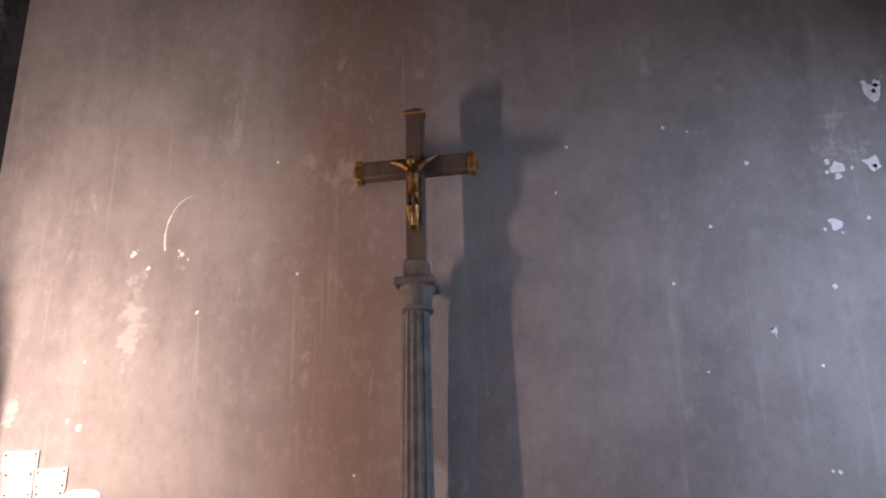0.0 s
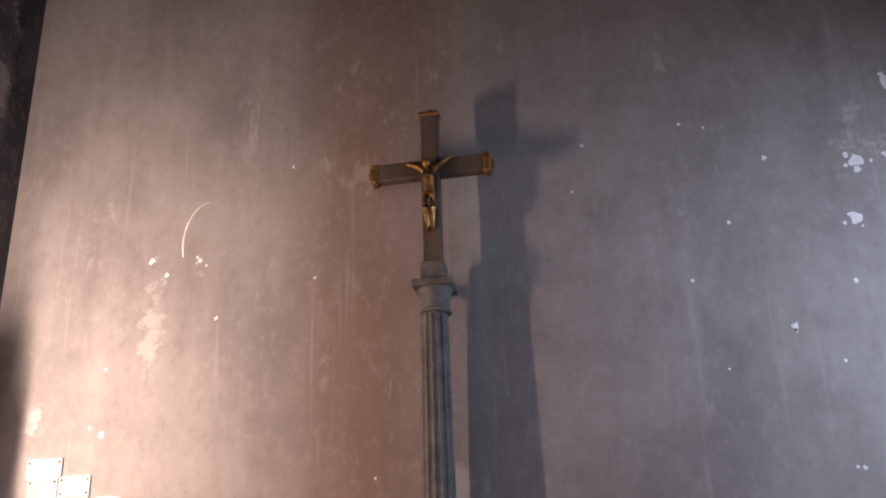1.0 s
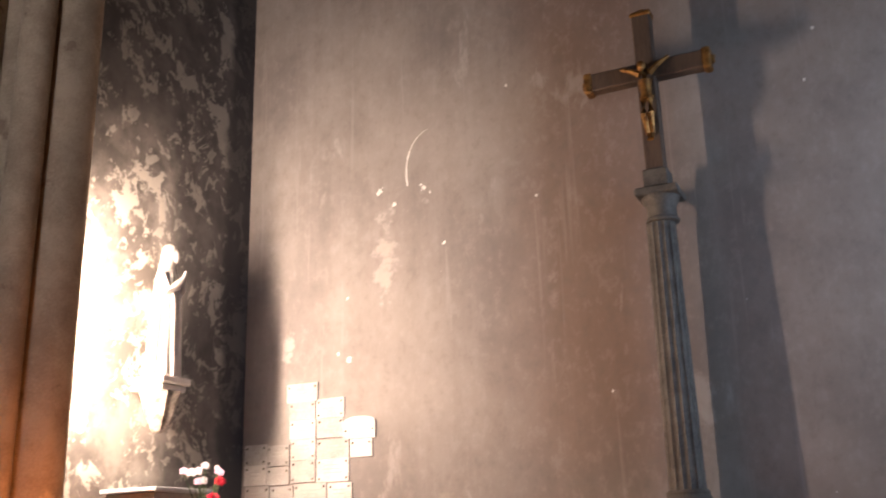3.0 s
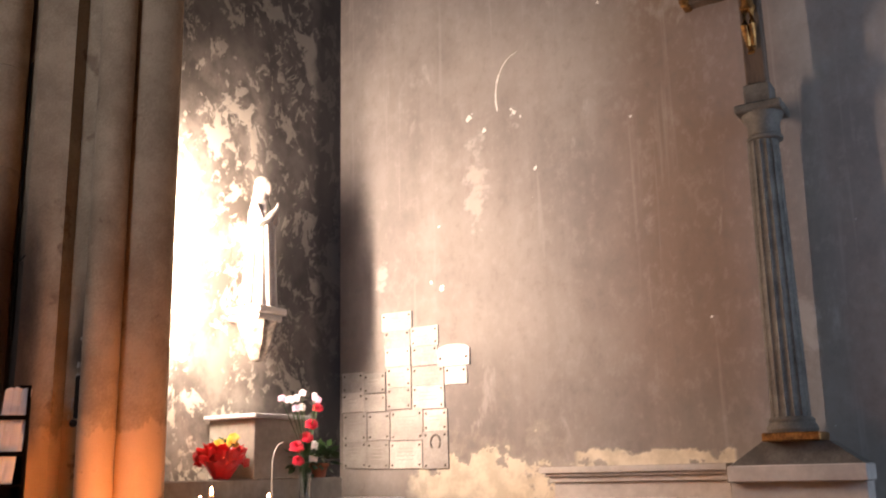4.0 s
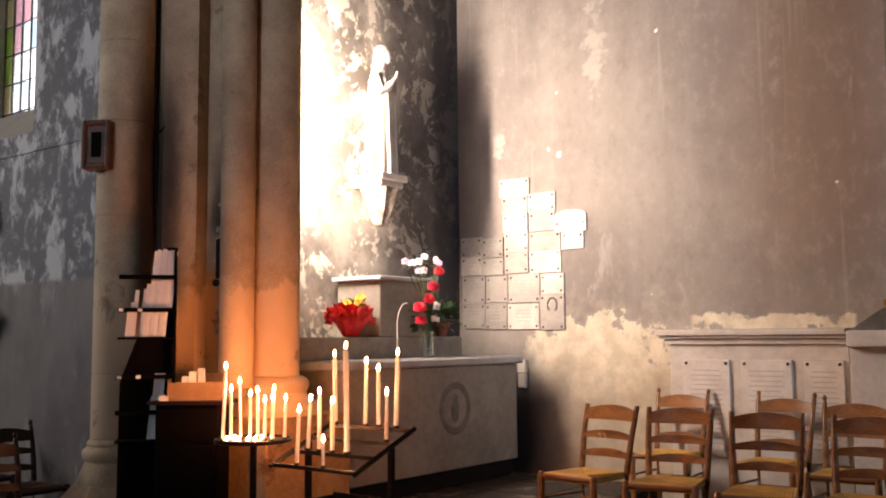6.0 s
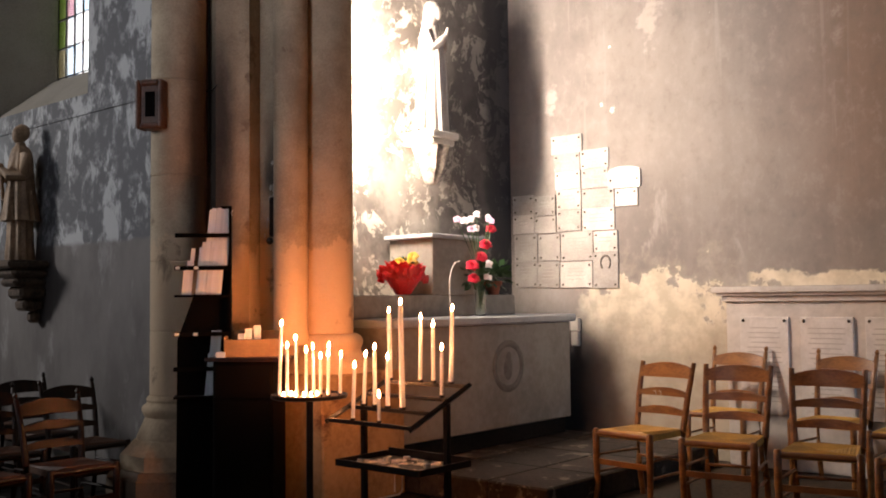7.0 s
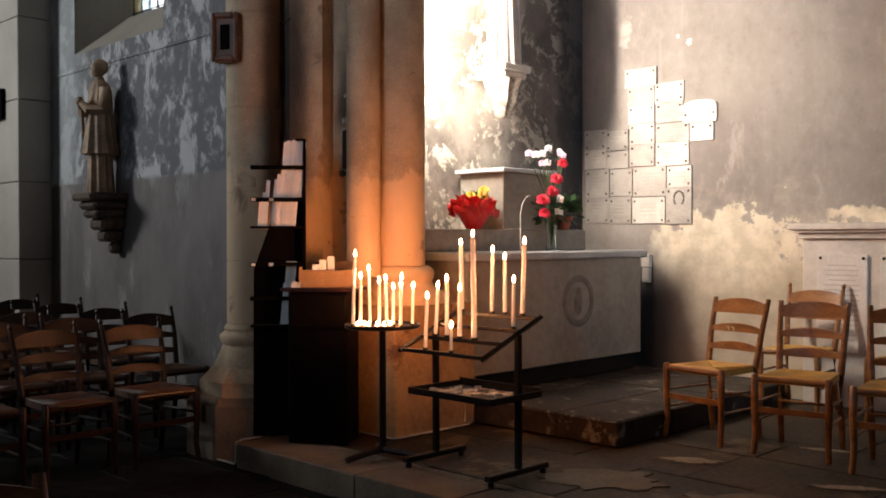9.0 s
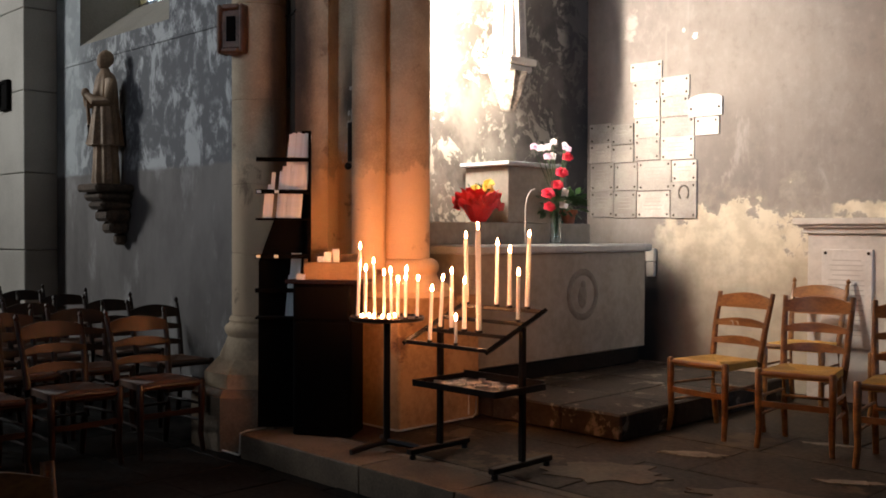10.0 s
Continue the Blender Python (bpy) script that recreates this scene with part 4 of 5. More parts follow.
for x, y in ((-3.84, 3.8), (-3.76, 3.92), (-3.62, 3.84), (-3.56, 3.98), (-3.44, 3.9), (-3.7, 4.02)):
    cup = lathe(bmesh.new(), [(0.019, tz + 0.007), (0.021, tz + 0.026), (0.019, tz + 0.026), (0.017, tz + 0.01)], 14, (x, y))
    tagged(new("tealight_cup", mesh("tealight_cup", cup, CUPM, True)), "empty tin tealight cup in the rack's tray", "cup", "used cups in the tray")


def candle(x, y, z, h, r, lean=(0, 0), group=""):
    r *= 0.87
    c = thing("candle", "tall lit white candle" if h > 0.2 else "short lit white candle", "candle", group, pose(x, y, z, lean[0], lean[1], 0))
    part("wax", lathe(bmesh.new(), [(r * 1.04, 0), (r, h * 0.3), (r * 0.96, h * 0.95), (r * 0.75, h), (r * 0.4, h - 0.003)], 12), WAX, c, smooth=True)
    part("wick", tube(bmesh.new(), [(0, 0, h - 0.004), (0.001, 0, h + 0.01)], 0.0015, 5), IRON, c)
    part("flame", lathe(bmesh.new(), [(0.003, h + 0.004), (0.0066, h + 0.011), (0.008, h + 0.018), (0.0055, h + 0.029), (0.0015, h + 0.042)], 10), FLAME, c, "bright yellow flame", True)
    part("holder", lathe(bmesh.new(), [(r * 1.3, -0.002), (r * 1.35, 0.012), (r * 1.08, 0.012)], 12), IRON, c)


for x, y, z, h, r, lx in ((-3.8, 3.7, 0.693, 0.28, 0.0125, -3), (-3.87, 3.85, 0.753, 0.27, 0.0125, -4), (-3.78, 3.85, 0.753, 0.31, 0.014, 0), (-3.68, 3.85, 0.753, 0.26, 0.015, 0), (-3.57, 3.85, 0.753, 0.56, 0.018, 1), (-3.95, 4.15, 0.873, 0.39, 0.0165, 1), (-3.71, 4.15, 0.873, 0.35, 0.014, -1), (-3.61, 4.15, 0.873, 0.31, 0.0145, 0), (-3.42, 4.0, 0.813, 0.25, 0.0125, -1), (-3.48, 4.15, 0.873, 0.4, 0.0155, -2), (-3.6, 3.7, 0.693, 0.13, 0.0105, 0)):
    candle(x, y, z, h, r, (0, -lx), "candles on the rack")
RV = Vector((0.7071, 0.7071, 0))
for s, d, h, l in ((-0.176, 0.0, 0.41, -3), (-0.125, -0.05, 0.28, 0), (-0.078, 0.06, 0.32, 2), (-0.014, -0.08, 0.255, 0), (0.024, 0.04, 0.265, 2), (0.066, -0.03, 0.215, 0), (0.105, 0.08, 0.27, -2), (0.112, -0.06, 0.23, 0), (0.178, 0.02, 0.22, -2)):
    p = Vector((RX, RY, RZ + 0.006)) + RV * s + Vector((-0.7071, 0.7071, 0)) * d
    candle(p.x, p.y, p.z, h, 0.0115, (0, -l), "candles on the round stand")
for s, d in ((-0.14, -0.12), (-0.07, -0.15), (-0.02, -0.16), (0.02, -0.17), (-0.1, -0.08), (0.05, -0.1)):
    p = Vector((RX, RY, RZ + 0.006)) + RV * s + Vector((-0.7071, 0.7071, 0)) * d
    t = thing("tealight", "small burning tealight in a tin cup", "candle", "tealights on the round stand", pose(*p))
    part("cup", lathe(bmesh.new(), [(0.018, 0), (0.0195, 0.016), (0.018, 0.016), (0.017, 0.012)], 14), CUPM, t, smooth=True)
    part("flame", lathe(bmesh.new(), [(0.002, 0.014), (0.006, 0.02), (0.005, 0.03), (0.001, 0.038)], 8), FLAME, t, smooth=True)

# ---- leaflet rack and desk by the pier ----
LR = pose(-5.12, 3.66, 0, 0, 0, 50)
lrack = thing("leaflet_rack", "tall black metal leaflet rack leaning against the pier", "rack", m=LR)
bm = bmesh.new()
vs = []
for x, y, z in ((-0.17, 0.08, 0.02), (0.17, 0.08, 0.02), (0.17, 0.17, 1.97), (0.1, 0.17, 1.97), (-0.03, 0.15, 1.5), (-0.17, 0.13, 1.1)):
    vs.append((bm.verts.new((x, y, z)), bm.verts.new((x, y + 0.012, z))))
bm.faces.new([v[0] for v in vs])
bm.faces.new([v[1] for v in vs])
for i in range(6):
    a, b = vs[i], vs[(i + 1) % 6]
    bm.faces.new((a[0], b[0], b[1], a[1]))
part("back_panel", bm, BLACKWOOD, lrack)
bm = bmesh.new()
vs = [[bm.verts.new((x, y, z)) for y, z in ((0.02, 0.72), (0.14, 0.72), (0.172, 1.96), (0.1, 1.96))] for x in (0.155, 0.172)]
bm.faces.new(vs[0])
bm.faces.new(vs[1])
for i in range(4):
    bm.faces.new((vs[0][i], vs[0][(i + 1) % 4], vs[1][(i + 1) % 4], vs[1][i]))
part("side_panel", bm, BLACKWOOD, lrack)
for z, y0, kind in ((0.74, 0.0, 1), (1.38, 0.03, 1), (0.92, 0.0, 0), (1.14, 0.01, 0), (1.56, 0.04, 0), (1.77, 0.06, 0)):
    if kind:
        part("shelf", boxed((-0.18, y0, z - 0.006), (0.165, 0.14, z + 0.008), 0.002), BLACKWOOD, lrack)
    else:
        part("front_bar", boxed((-0.18, y0, z - 0.014), (0.165, y0 + 0.008, z + 0.014), 0.002), BLACKWOOD, lrack)
for x in (-0.16, -0.045):
    for z, y in ((1.14, 0.008), (1.56, 0.038)):
        part("price_label", boxed((x - 0.014, y - 0.0015, z - 0.01), (x + 0.014, y, z + 0.01)), PAPER, lrack, "small white paper label")


def leaflet(x, y, z, h, w, tilt, back):
    bm = boxed((-w / 2, -0.002, 0), (w / 2, 0.002, h))
    ob = tagged(new("leaflet", mesh("leaflet", bm, PAPER)), "white folded paper leaflet standing in the black rack", "leaflet", "leaflets in the rack")
    ob.matrix_world = LR @ pose(x, y, z, -back, tilt, 0)


for i in range(8):
    leaflet(0.015 + i * 0.017, 0.085 + 0.006 * (i % 3), 1.575, random.uniform(0.36, 0.385), 0.026, 4.5, 6)
for i in range(14):
    if i not in (3, 4):
        leaflet(-0.125 + i * 0.017, 0.055 + 0.006 * (i % 3), 1.39, (0.17, 0.22, 0.3)[i] if i < 3 else random.uniform(0.3, 0.36), 0.026, 4.5, 6)
for i in range(4):
    leaflet(0.02 + i * 0.02, 0.05 + 0.006 * (i % 3), 0.75, random.uniform(0.2, 0.3), 0.024, 4.5, 6)
for i in range(3):
    leaflet(0.05 + i * 0.02, 0.05 + 0.006 * i, 1.0, 0.16, 0.024, 4.5, 6)

DK = pose(-4.92, 3.88, 0, 0, 0, 33)
desk = thing("display_desk", "black wooden cupboard desk holding boxes, beside the pier", "desk", m=DK)
part("carcass", boxed((-0.2, -0.13, 0.0), (0.19, 0.13, 0.97), 0.006), BLACKWOOD, desk)
part("top", boxed((-0.24, -0.17, 0.97), (0.25, 0.14, 0.995), 0.005), WOOD_DARK_SHADED, desk, "dark red wooden top")
part("door", boxed((-0.185, -0.138, 0.05), (0.175, -0.132, 0.72), 0.003), BLACKWOOD, desk)
part("drawer", boxed((-0.185, -0.138, 0.74), (0.175, -0.132, 0.95), 0.003), BLACKWOOD, desk)
crate = thing("cardboard_box", "open brown cardboard box on the black desk", "box", m=DK @ pose(0.02, 0.0, 0.996, 0, 0, 12))
for lo, hi in (((-0.17, -0.1, 0), (0.17, 0.1, 0.004)), ((-0.17, -0.1, 0.004), (-0.166, 0.1, 0.13)), ((0.166, -0.1, 0.004), (0.17, 0.1, 0.15)), ((-0.166, -0.1, 0.004), (0.166, -0.096, 0.11)), ((-0.166, 0.096, 0.004), (0.166, 0.1, 0.16))):
    part("panel", boxed(lo, hi), CARD, crate)
for x, y, z, h in ((-0.03, 0.0, 0.005, 0.17), (0.02, 0.03, 0.005, 0.19), (-0.07, -0.03, 0.005, 0.14)):
    ob = tagged(new("small_box", mesh("small_box", boxed((x - 0.022, y - 0.018, z), (x + 0.022, y + 0.018, z + h), 0.003), PAPER)), "small white carton standing in the cardboard box", "box", "cartons in the box")
    ob.matrix_world = DK @ pose(0.02, 0.0, 0.996, 0, 0, 12)
ob = tagged(new("price_card", mesh("price_card", boxed((-0.03, -0.155, 0.996), (0.03, -0.15, 1.03)), PAPER)), "small white paper card on the desk edge", "card")
ob.matrix_world = DK @ pose(-0.14, 0, 0)

# ---- small fittings on the pier and the aisle wall ----
frame_box = thing("framed_plaque", "small dark wooden framed box hung on the pier", "plaque", m=pose(-5.655, 3.645, 2.67, 0, 0, 30))
for lo, hi in (((-0.1, -0.085, -0.165), (-0.066, 0.05, 0.165)), ((0.066, -0.085, -0.165), (0.1, 0.05, 0.165)), ((-0.066, -0.085, 0.125), (0.066, 0.05, 0.165)), ((-0.066, -0.085, -0.165), (0.066, 0.05, -0.125))):
    part("frame", boxed(lo, hi, 0.012), FRAMEWOOD, frame_box, "dark brown moulded frame")
panel = part("panel", boxed((-0.066, -0.06, -0.125), (0.066, 0.05, 0.125)), FRAMEWOOD, frame_box)
part("inset", boxed((-0.036, -0.066, -0.085), (0.036, -0.06, 0.085), 0.003), BLACKWOOD, panel, "black recessed picture")
pil = thing("aisle_pilaster", "grey stone pilaster against the aisle wall", "pilaster")
for z0, z1 in ((-0.19, 0.3), (0.3, 1.1), (1.1, 1.9), (1.9, 2.75), (2.75, 3.6), (3.6, 4.6), (4.6, 5.8), (5.8, 7.2), (7.2, WALLTOP)):
    part("block", boxed((-11.4, 3.95, z0 + 0.004), (-10.05, 4.298, z1 - 0.004), 0.008), LIME, pil)
fb = thing("framed_plaque", "small black framed plaque hung on the pilaster", "plaque", m=pose(-10.5, 3.93, 2.73))
for lo, hi in (((-0.12, -0.03, -0.16), (-0.08, 0.018, 0.16)), ((0.08, -0.03, -0.16), (0.12, 0.018, 0.16)), ((-0.08, -0.03, 0.12), (0.08, 0.018, 0.16)), ((-0.08, -0.03, -0.16), (0.08, 0.018, -0.12))):
    part("frame", boxed(lo, hi, 0.008), BLACKWOOD, fb)
part("panel", boxed((-0.08, -0.01, -0.12), (0.08, 0.018, 0.12)), BLACKWOOD, fb)
iron = thing("iron_wall_cross", "thin black iron cross fixed in the pier's hollow", "cross")
part("rod", tube(bmesh.new(), [(-5.52, 3.99, 2.3), (-5.52, 3.99, 4.2)], 0.008, 8), IRON, iron, smooth=True)
part("crossbar", tube(bmesh.new(), [(-5.62, 3.98, 2.83), (-5.57, 3.985, 2.805), (-5.47, 3.985, 2.805), (-5.42, 3.98, 2.83)], 0.007, 8), IRON, iron, smooth=True)
sconce = thing("wall_bracket", "small dark iron bracket with a knob in the pier's hollow", "bracket")
part("plate", boxed((-5.135, 4.2, 1.78), (-5.085, 4.24, 2.05), 0.008), IRON, sconce)
part("knob", ball(bmesh.new(), (-5.11, 4.19, 1.75), 0.026), IRON, sconce, smooth=True)
rng = random.Random(33)
bm = bmesh.new()
for k in range(16):
    z, along = rng.uniform(1.72, 2.35), rng.uniform(0.1, 0.9)
    cx, cy = -5.33 + 0.2 * along, 4.28 + 0.05 * along
    w, h = rng.uniform(0.006, 0.018), rng.uniform(0.012, 0.04)
    pts = [(cx + dx * w, cy - 0.003 - 0.25 * dx * w * -1, z + dz * h) for dx, dz in ((-1, -0.4), (-0.3, -1), (0.8, -0.6), (1, 0.5), (0.1, 1), (-0.7, 0.6))]
    bm.faces.new([bm.verts.new(q) for q in pts])
tagged(new("plaster_flakes", mesh("plaster_flakes", bm, LIME)), "pale flakes of plaster left in the pier's sooty hollow", "wall damage", kind="stuff")
CABLE = mottled("white_cable", (0.62, 0.58, 0.5), (0.5, 0.46, 0.4), 8, 0.5)
ob = tagged(new("cable", mesh("cable", tube(bmesh.new(), [(-5.13, 4.195, 0.008), (-4.62, 4.195, 0.008), (-4.597, 4.22, 0.008), (-4.597, 4.9, 0.008), (-4.597, 4.93, 0.03), (-4.597, 4.935, 0.26), (-4.597, 4.9, 0.28), (-4.597, 4.86, 0.26), (-4.597, 4.855, 0.03)], 0.007, 6), CABLE, True)), "white electric cable along the foot of the pedestal", "cable")
ob = tagged(new("cable", mesh("cable", tube(bmesh.new(), [(-5.29, 3.98, 0.008), (-5.29, 3.5, 0.008), (-5.285, 3.445, 0.0), (-5.285, 3.44, -0.13), (-5.3, 3.44, -0.142), (-5.5, 3.44, -0.142)], 0.007, 6), CABLE, True)), "white electric cable running over the platform edge", "cable")
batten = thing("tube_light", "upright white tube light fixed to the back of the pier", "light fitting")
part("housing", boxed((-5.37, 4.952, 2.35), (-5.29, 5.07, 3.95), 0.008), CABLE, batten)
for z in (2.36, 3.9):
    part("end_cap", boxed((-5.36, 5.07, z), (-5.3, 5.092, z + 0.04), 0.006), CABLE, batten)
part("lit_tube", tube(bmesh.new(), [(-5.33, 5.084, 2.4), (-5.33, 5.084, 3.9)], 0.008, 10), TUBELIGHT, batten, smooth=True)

# ---- flowers on the altar ----
PETAL_RED = mottled("red_wrap", (0.62, 0.012, 0.012), (0.4, 0.006, 0.008), 9, 0.35, bump=0.3)
PETAL_PINK = mottled("red_rose", (0.72, 0.03, 0.07), (0.5, 0.012, 0.03), 20, 0.55)
PETAL_WHITE = mottled("white_petals", (0.82, 0.78, 0.76), (0.68, 0.62, 0.64), 20, 0.55)
PETAL_LILAC = mottled("lilac_petals", (0.75, 0.55, 0.66), (0.6, 0.36, 0.5), 20, 0.55)
PETAL_YELLOW = mottled("yellow_petals", (0.7, 0.45, 0.04), (0.45, 0.26, 0.02), 26, 0.6)
LEAF = mottled("dark_leaves", (0.05, 0.11, 0.035), (0.025, 0.055, 0.02), 12, 0.45)
TERRA = mottled("terracotta", (0.4, 0.13, 0.07), (0.28, 0.09, 0.05), 9, 0.75)
GLASS = shader("vase_glass", (0.85, 0.92, 0.88), 0.05)
GLASS.node_tree.nodes["Principled BSDF"].inputs["Transmission Weight"].default_value = 1.0


def petals(bm, at, r, count, rng, flat=0.5):
    """A bloom of cupped petals round a point."""
    at = Vector(at)
    turn = Vector((0, 0, 1)).rotation_difference(Vector((0.62, -0.55, 0.55)))
    for i in range(count):
        ring = i / count
        a, tilt = i * 2.4, radians(20 + 65 * ring)
        d = Vector((math.cos(a) * math.sin(tilt), math.sin(a) * math.sin(tilt), math.cos(tilt)))
        side = d.cross(Vector((0, 0, 1)) if abs(d.z) < 0.9 else Vector((1, 0, 0))).normalized()
        w, l = r * rng.uniform(0.45, 0.7), r * (0.7 + 0.4 * ring)
        up = side.cross(d)
        pts = [at, at + d * l * 0.6 + side * w * 0.8 + up * w * 0.25, at + d * l + side * w * 0.3, at + d * l * 1.02 - side * w * 0.3, at + d * l * 0.6 - side * w * 0.8 + up * w * 0.25]
        bm.faces.new([bm.verts.new(at + turn @ (p - at)) for p in pts])
    return bm


def leaves(bm, at, r, count, rng, size):
    at = Vector(at)
    for i in range(count):
        d = Vector((rng.gauss(0, 1), rng.gauss(0, 1), rng.gauss(0.35, 0.8))).normalized()
        p = at + d * r * rng.uniform(0.3, 1)
        side = d.cross(Vector((rng.random(), rng.random(), 1))).normalized() * size * 0.35
        bm.faces.new([bm.verts.new(q) for q in (p, p + d * size * 0.5 + side, p + d * size, p + d * size * 0.5 - side)])
    return bm


rng = random.Random(4)
bq = thing("wrapped_bouquet", "yellow flowers in crumpled red wrapping on the altar shelf", "bouquet")
bm = bmesh.new()
BX, BY = -5.22, 5.62
for k in range(26):
    # one crumpled sheet: rises from the foot, bends outwards and droops
    a, lift, reach = 2 * math.pi * k / 13 + rng.uniform(-0.2, 0.2), rng.uniform(0.75, 1.05) * (1 if k < 13 else 1.12), rng.uniform(0.11, 0.165) * (1 if k < 13 else 0.65)
    grid = []
    for i in range(9):
        u = i / 8
        rad = 0.06 + reach * math.sin(u * 1.9)
        h = 1.384 + lift * (0.225 * math.sin(u * (2.3 if k < 13 else 1.8)) - 0.03 * u * (k % 2))
        half = 0.05 + 0.1 * math.sin(min(1.0, u * 1.15) * math.pi * 0.62)
        row = []
        for c in range(7):
            w = (c - 3) / 3
            b = a + w * half / max(0.08, rad) * 0.9
            fold = 0.022 * math.cos(w * 5.2 + k) * u + rng.uniform(-0.012, 0.012)
            row.append(bm.verts.new((BX + (rad + fold) * math.cos(b) * 0.85, BY + (rad + fold) * math.sin(b), max(1.383, h + fold * 0.9 - 0.035 * w * w * u))))
        grid.append(row)
    for p, q in zip(grid, grid[1:]):
        for c in range(6):
            bm.faces.new((p[c], p[c + 1], q[c + 1], q[c]))
part("wrapping", bm, PETAL_RED, bq, "crumpled bright red wrapping")
bm = bmesh.new()
for i in range(9):
    petals(bm, (-5.2 + rng.uniform(-0.06, 0.06), 5.63 + rng.uniform(-0.07, 0.07), 1.63 + rng.uniform(0, 0.06)), 0.042, 18, rng)
part("bloom", bm, PETAL_YELLOW, bq, "small yellow blooms")
part("foliage", leaves(bmesh.new(), (-5.22, 5.62, 1.6), 0.09, 70, rng, 0.045), LEAF, bq)

vase = thing("flower_vase", "glass vase of red roses, white blooms and pale orchids", "vase of flowers")
VX, VY = -4.97, 6.29
part("vase", lathe(bmesh.new(), [(0.045, 1.207), (0.05, 1.215), (0.04, 1.3), (0.045, 1.4), (0.055, 1.42), (0.052, 1.42), (0.041, 1.4), (0.036, 1.3), (0.044, 1.22)], 24, (VX, VY)), GLASS, vase, "clear glass vase", True)
blooms = [(0.06, 1.92, 0.055, PETAL_PINK), (0.02, 1.79, 0.065, PETAL_PINK), (-0.04, 1.685, 0.065, PETAL_PINK), (-0.18, 1.61, 0.068, PETAL_PINK), (-0.155, 1.505, 0.06, PETAL_PINK), (0.08, 1.625, 0.065, PETAL_WHITE), (0.035, 1.525, 0.06, PETAL_WHITE), (-0.38, 1.975, 0.05, PETAL_LILAC), (-0.28, 1.97, 0.055, PETAL_WHITE), (-0.19, 1.985, 0.055, PETAL_WHITE), (-0.1, 1.92, 0.055, PETAL_WHITE), (-0.13, 2.03, 0.05, PETAL_WHITE), (-0.18, 1.91, 0.05, PETAL_LILAC), (0.02, 2.0, 0.045, PETAL_LILAC), (0.1, 1.99, 0.045, PETAL_LILAC), (0.08, 2.03, 0.035, PETAL_WHITE)]
for dy, z, r, m in blooms:
    dx = rng.uniform(0.02, 0.09)
    stem = tube(bmesh.new(), [(VX, VY, 1.25), (VX + dx * 0.5, VY + dy * 0.3, (1.3 + z) / 2), (VX + dx, VY + dy, z - 0.01)], 0.004, 5)
    part("stem", stem, LEAF, vase)
    part("bloom", petals(bmesh.new(), (VX + dx, VY + dy, z), r * (0.82 if m is PETAL_PINK else 0.72), 30 if m is PETAL_PINK else 16, rng), m, vase, "red rose" if m is PETAL_PINK else "pale bloom")
part("foliage", leaves(bmesh.new(), (VX - 0.03, VY - 0.02, 1.53), 0.11, 70, rng, 0.07), LEAF, vase)
pot = thing("potted_plant", "dark green plant in a small terracotta pot", "potted plant")
part("pot", lathe(bmesh.new(), [(0.05, 1.381), (0.07, 1.46), (0.085, 1.465), (0.085, 1.5), (0.07, 1.5), (0.065, 1.46)], 24, (-5.25, 6.82)), TERRA, pot, smooth=True)
part("foliage", leaves(bmesh.new(), (-5.25, 6.82, 1.54), 0.13, 110, rng, 0.085), LEAF, pot)
hoop = tagged(new("bent_wire", mesh("bent_wire", tube(bmesh.new(), [(-4.97, 5.9, 1.206), (-4.97, 5.9, 1.5), (-4.97, 5.92, 1.58), (-4.97, 5.97, 1.64), (-4.97, 6.02, 1.65)], 0.005, 6), CABLE, True)), "thin white bent wire standing on the altar", "wire")
jar = thing("dark_pot", "dark glazed pot on the altar's corner", "pot")
part("body", lathe(bmesh.new(), [(0.06, 1.206), (0.1, 1.24), (0.115, 1.3), (0.1, 1.37), (0.07, 1.39), (0.06, 1.38)], 24, (-5.4, 7.12)), IRON, jar, smooth=True)

# ---- a socket box by the altar, a raised horseshoe on a plaque, worn places in the floor ----
socket = thing("electric_box", "small white electric box on the wall beside the altar", "electric box")
part("cover", boxed((-4.92, 7.545, 1.04), (-4.83, 7.599, 1.16), 0.008), CABLE, socket)
part("socket_plate", boxed((-4.915, 7.55, 0.9), (-4.835, 7.599, 1.035), 0.008), MARBLE, socket)
pts = [(-4.545 + 0.05 * math.cos(radians(a)), 7.574, 1.66 + 0.065 * math.sin(radians(a))) for a in range(-50, 231, 20)]
tagged(new("horseshoe", mesh("horseshoe", tube(bmesh.new(), pts, 0.008, 6), WORN_ALTAR, True)), "small carved horseshoe relief on a marble plaque", "relief")
WORN = mottled("worn_pale_floor", (0.34, 0.29, 0.22), (0.16, 0.13, 0.095), 7, 0.6, bump=0.6, fine=40)
REPAIR = mottled("mortar_repair", (0.12, 0.085, 0.05), (0.055, 0.038, 0.022), 3, 0.6, bump=0.6, fine=30)
rng = random.Random(21)


def floor_patch(cx, cy, rx, ry, turn, material, label, high):
    """A ragged flat patch on the flagstones."""
    bm, ca, sa = bmesh.new(), math.cos(radians(turn)), math.sin(radians(turn))
    ring = []
    for k in range(26):
        a, q = 2 * math.pi * k / 26, rng.uniform(0.62, 1.1)
        px, py = rx * q * math.cos(a), ry * q * math.sin(a)
        ring.append((cx + ca * px - sa * py, cy + sa * px + ca * py))
    prism(bm, ring, -0.008, high)
    tagged(new("floor_patch", mesh("floor_patch", bm, material)), label, "floor patch", "patches in the floor")


floor_patch(-2.94, 5.03, 0.22, 0.075, 25, WORN, "pale worn patch in the brown flagstones", 0.002)
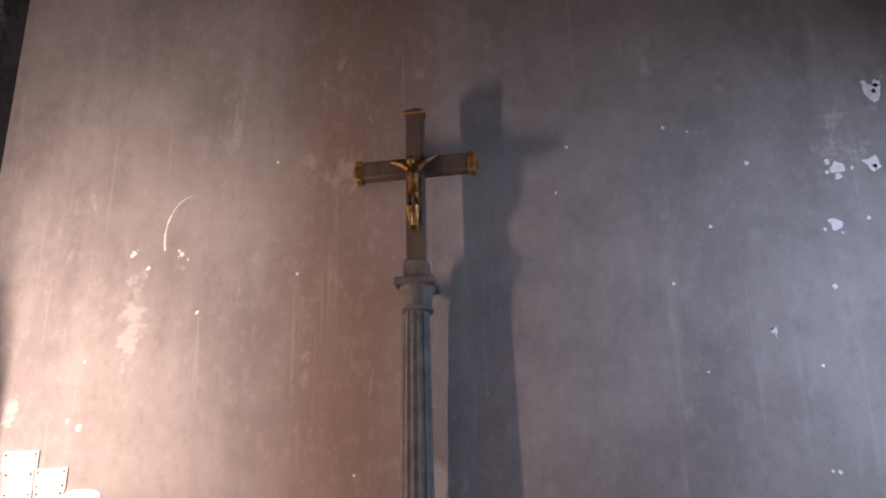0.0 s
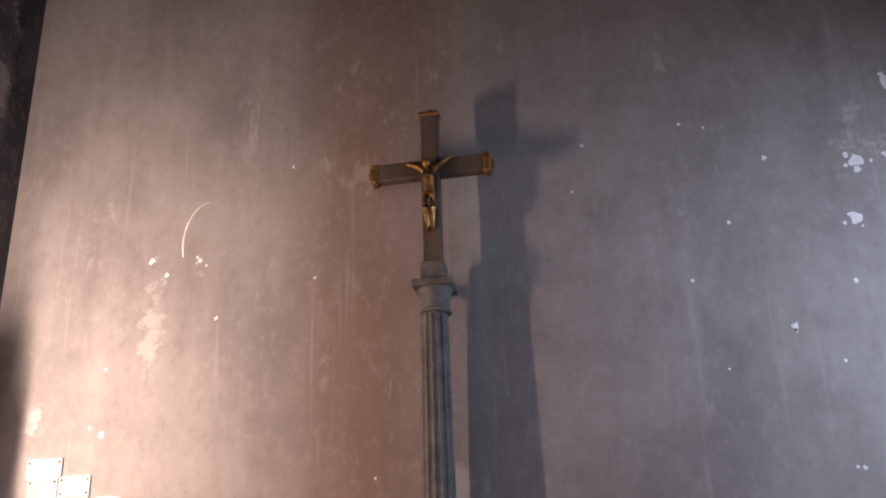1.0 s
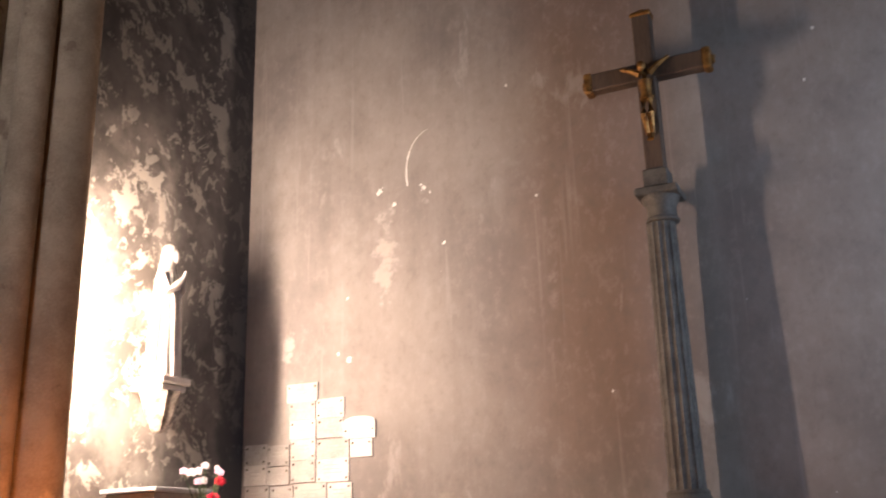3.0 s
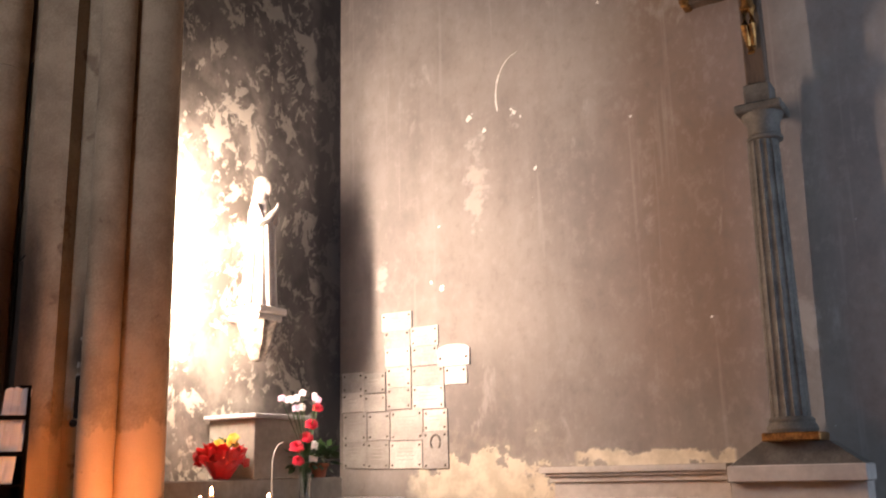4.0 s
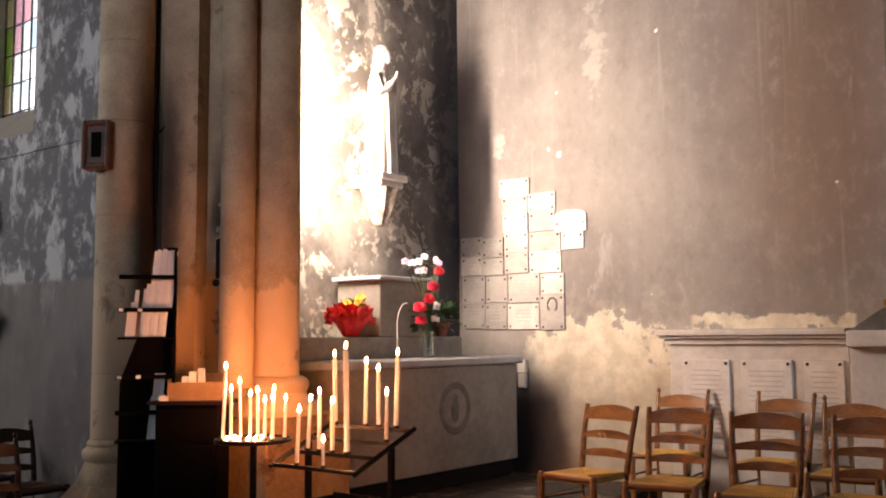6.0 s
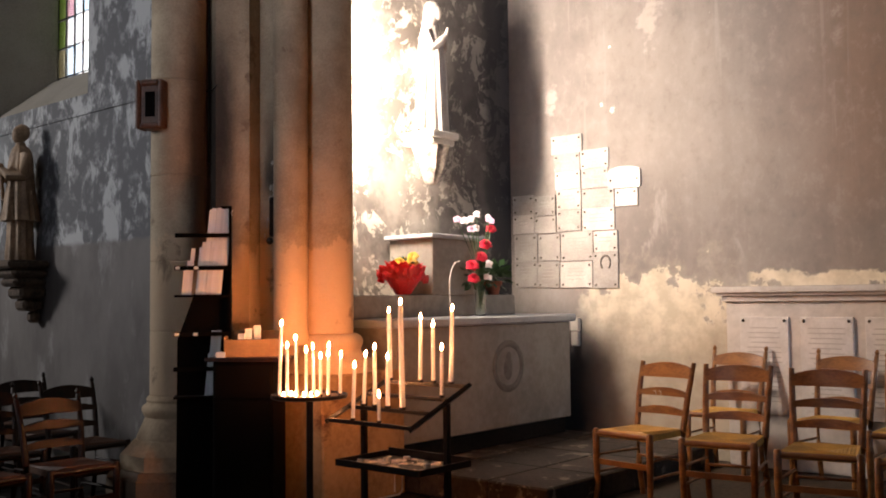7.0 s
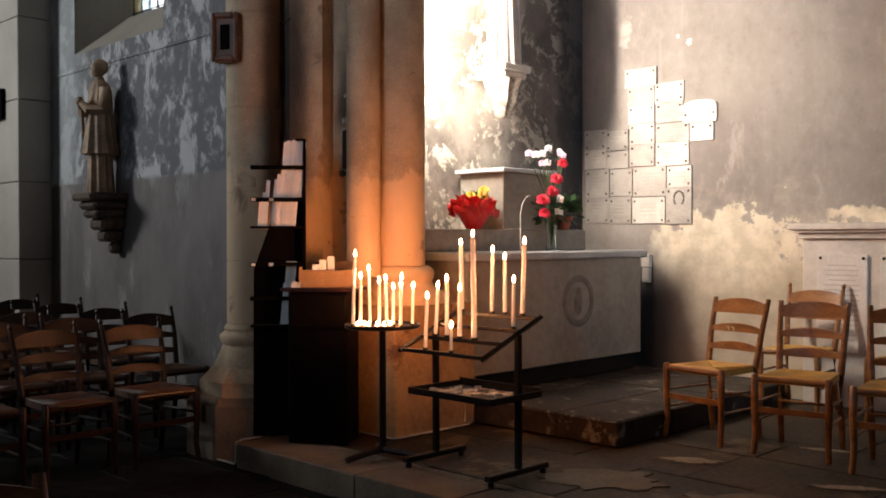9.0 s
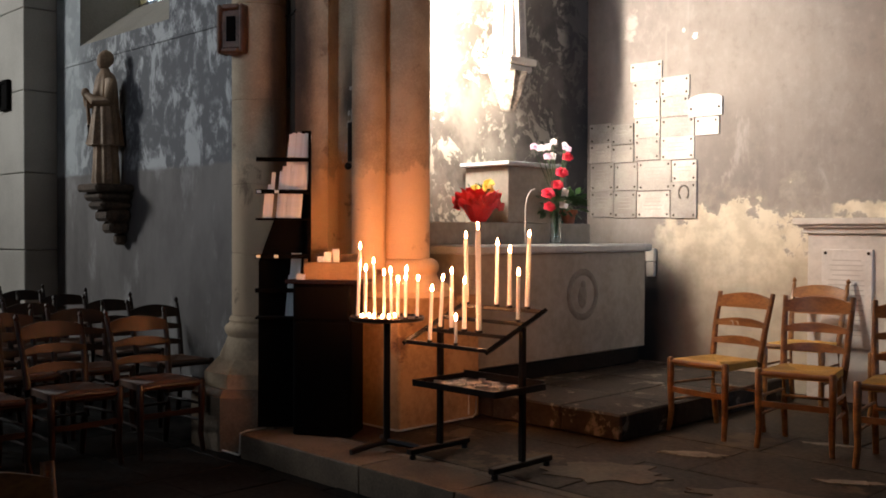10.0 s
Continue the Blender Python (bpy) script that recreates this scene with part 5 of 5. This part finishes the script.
floor_patch(-2.02, 5.05, 0.2, 0.05, 30, WORN, "pale worn patch in the brown flagstones", 0.002)
floor_patch(-2.5, 5.85, 0.16, 0.05, 20, WORN, "pale worn patch in the brown flagstones", 0.002)
floor_patch(-3.02, 4.3, 0.36, 0.24, 40, REPAIR, "broad mortar repair with ragged edges in the floor", 0.004)
floor_patch(-2.2, 4.45, 0.4, 0.16, 30, REPAIR, "broad mortar repair with ragged edges in the floor", 0.004)

# ---- stained-glass window in the aisle ----
win = tagged(thing("window_1", "narrow stained-glass window with a deep sloping sill", "window"), kind="structure")
bm = bmesh.new()
vs = [bm.verts.new(p) for p in ((-9.5, 4.302, 3.17), (-7.72, 4.302, 3.17), (-7.72, 4.94, 3.172), (-9.5, 4.94, 3.172), (-9.5, 4.76, 3.58), (-7.72, 4.76, 3.58), (-7.72, 4.94, 3.58), (-9.5, 4.94, 3.58))]
for f in ((0, 1, 2, 3), (0, 1, 5, 4), (4, 5, 6, 7), (2, 3, 7, 6), (1, 2, 6, 5), (0, 3, 7, 4)):
    bm.faces.new([vs[i] for i in f])
part("sill", bm, DIMLIME, win, "sloping plastered sill")
for side, (x0, x1) in enumerate(((-9.5, -9.27), (-7.95, -7.72))):
    outer = x0 if side == 0 else x1
    inner = x1 if side == 0 else x0
    bm = prism(bmesh.new(), [(outer, 4.302), (inner, 4.8), (inner, 4.94), (outer, 4.94)], 3.2, 6.6)
    part("jamb", bm, DIMLIME, win, "splayed plastered jamb")
cols = [(0.5, 0.8, 0.15), (0.96, 0.98, 0.97), (0.95, 0.5, 0.55), (0.95, 0.85, 0.5), (0.6, 0.8, 0.9), (0.97, 0.95, 0.94)]
glass = []
for k, c in enumerate(cols):
    g = shader("coloured_glass", c, 0.12)
    g.node_tree.nodes["Principled BSDF"].inputs["Transmission Weight"].default_value = 1.0
    glass.append(g)
rng = random.Random(9)
GW = 1.32 / 8
for i in range(8):
    for j in range(10):
        x0, z0 = -9.27 + i * GW, 3.62 + j * 0.298
        pane = part("pane", boxed((x0 + 0.008, 4.825, z0 + 0.008), (x0 + GW - 0.008, 4.831, z0 + 0.29)), glass[(0 if j % 3 else 3) if i in (0, 7) else rng.choice((1, 1, 2, 4, 5, 5))], win)
        pane.visible_shadow = False
for i in range(9):
    part("lead_bar", boxed((-9.27 + i * GW - 0.007, 4.818, 3.6), (-9.27 + i * GW + 0.007, 4.838, 6.6)), IRON, win)
for j in range(11):
    part("lead_bar", boxed((-9.27, 4.812, 3.62 + j * 0.298 - 0.007), (-7.95, 4.816, 3.62 + j * 0.298 + 0.007)), IRON, win)
DAY = shader("daylight", (0.8, 0.85, 0.9))
DAY.node_tree.nodes["Principled BSDF"].inputs["Emission Color"].default_value = (0.95, 1.0, 0.98, 1)
DAY.node_tree.nodes["Principled BSDF"].inputs["Emission Strength"].default_value = 2.2
tagged(new("backdrop", mesh("backdrop", boxed((-14, 7.6, 2.5), (-6.2, 7.62, 9.0)), DAY)), "bright hazy daylight outside the aisle window", "sky", kind="structure")
tagged(new("ledge", mesh("ledge", boxed((-10.05, 4.288, 2.985), (-5.95, 4.299, 3.015), 0.004), AISLE)), "thin plaster ledge along the aisle wall", "ledge", kind="structure")

# ---- floor pieces ----
def flags(name, floor_name, x0, x1, y0, y1, top, depth, dx, dy, material, label, seed, skip=None):
    rng = random.Random(seed)
    bed = tagged(new(floor_name), label, "floor", kind="structure")
    y = y0
    while y < y1 - 0.05:
        h = min(dy * rng.uniform(0.75, 1.2), y1 - y)
        x = x0
        while x < x1 - 0.05:
            w = min(dx * rng.uniform(0.65, 1.35), x1 - x)
            if not (skip and skip(x + w / 2, y + h / 2)):
                bm = boxed((x + 0.003, y + 0.003, top - depth), (x + w - 0.003, y + h - 0.003, top + rng.uniform(-0.005, 0.0)), 0.005)
                for v in bm.verts:
                    if v.co.z > top - depth / 2:
                        v.co.z += rng.uniform(-0.003, 0.0015)
                        v.co.x += rng.uniform(-0.008, 0.008)
                        v.co.y += rng.uniform(-0.008, 0.008) * (name != "kerbstone")
                part(name, bm, material, bed)
            x += w
        y += h


flags("kerbstone", "platform_kerb", -5.27, 4.9, 3.43, 3.85, 0.0, 0.185, 0.95, 0.42, KERB, "worn stone kerb along the edge of the raised chapel floor", 1)
flags("flagstone", "floor", -5.24, 2.2, 3.85, 7.58, 0.0, 0.03, 0.85, 0.7, FLAG, "worn brown flagstones of the raised chapel floor", 2, lambda x, y: x < -3.8 and y > 5.4)
flags("flagstone", "floor_aisle", -10.5, 1.6, -0.6, 3.43, -0.15, 0.04, 0.75, 0.7, FLAG_SHADED, "worn flagstones of the aisle floor, shade put into their colour", 3)
flags("flagstone", "floor_aisle_side", -10.5, -5.27, 3.43, 4.3, -0.15, 0.04, 0.75, 0.44, FLAG_SHADED, "worn flagstones beside the aisle wall, shade put into their colour", 5)
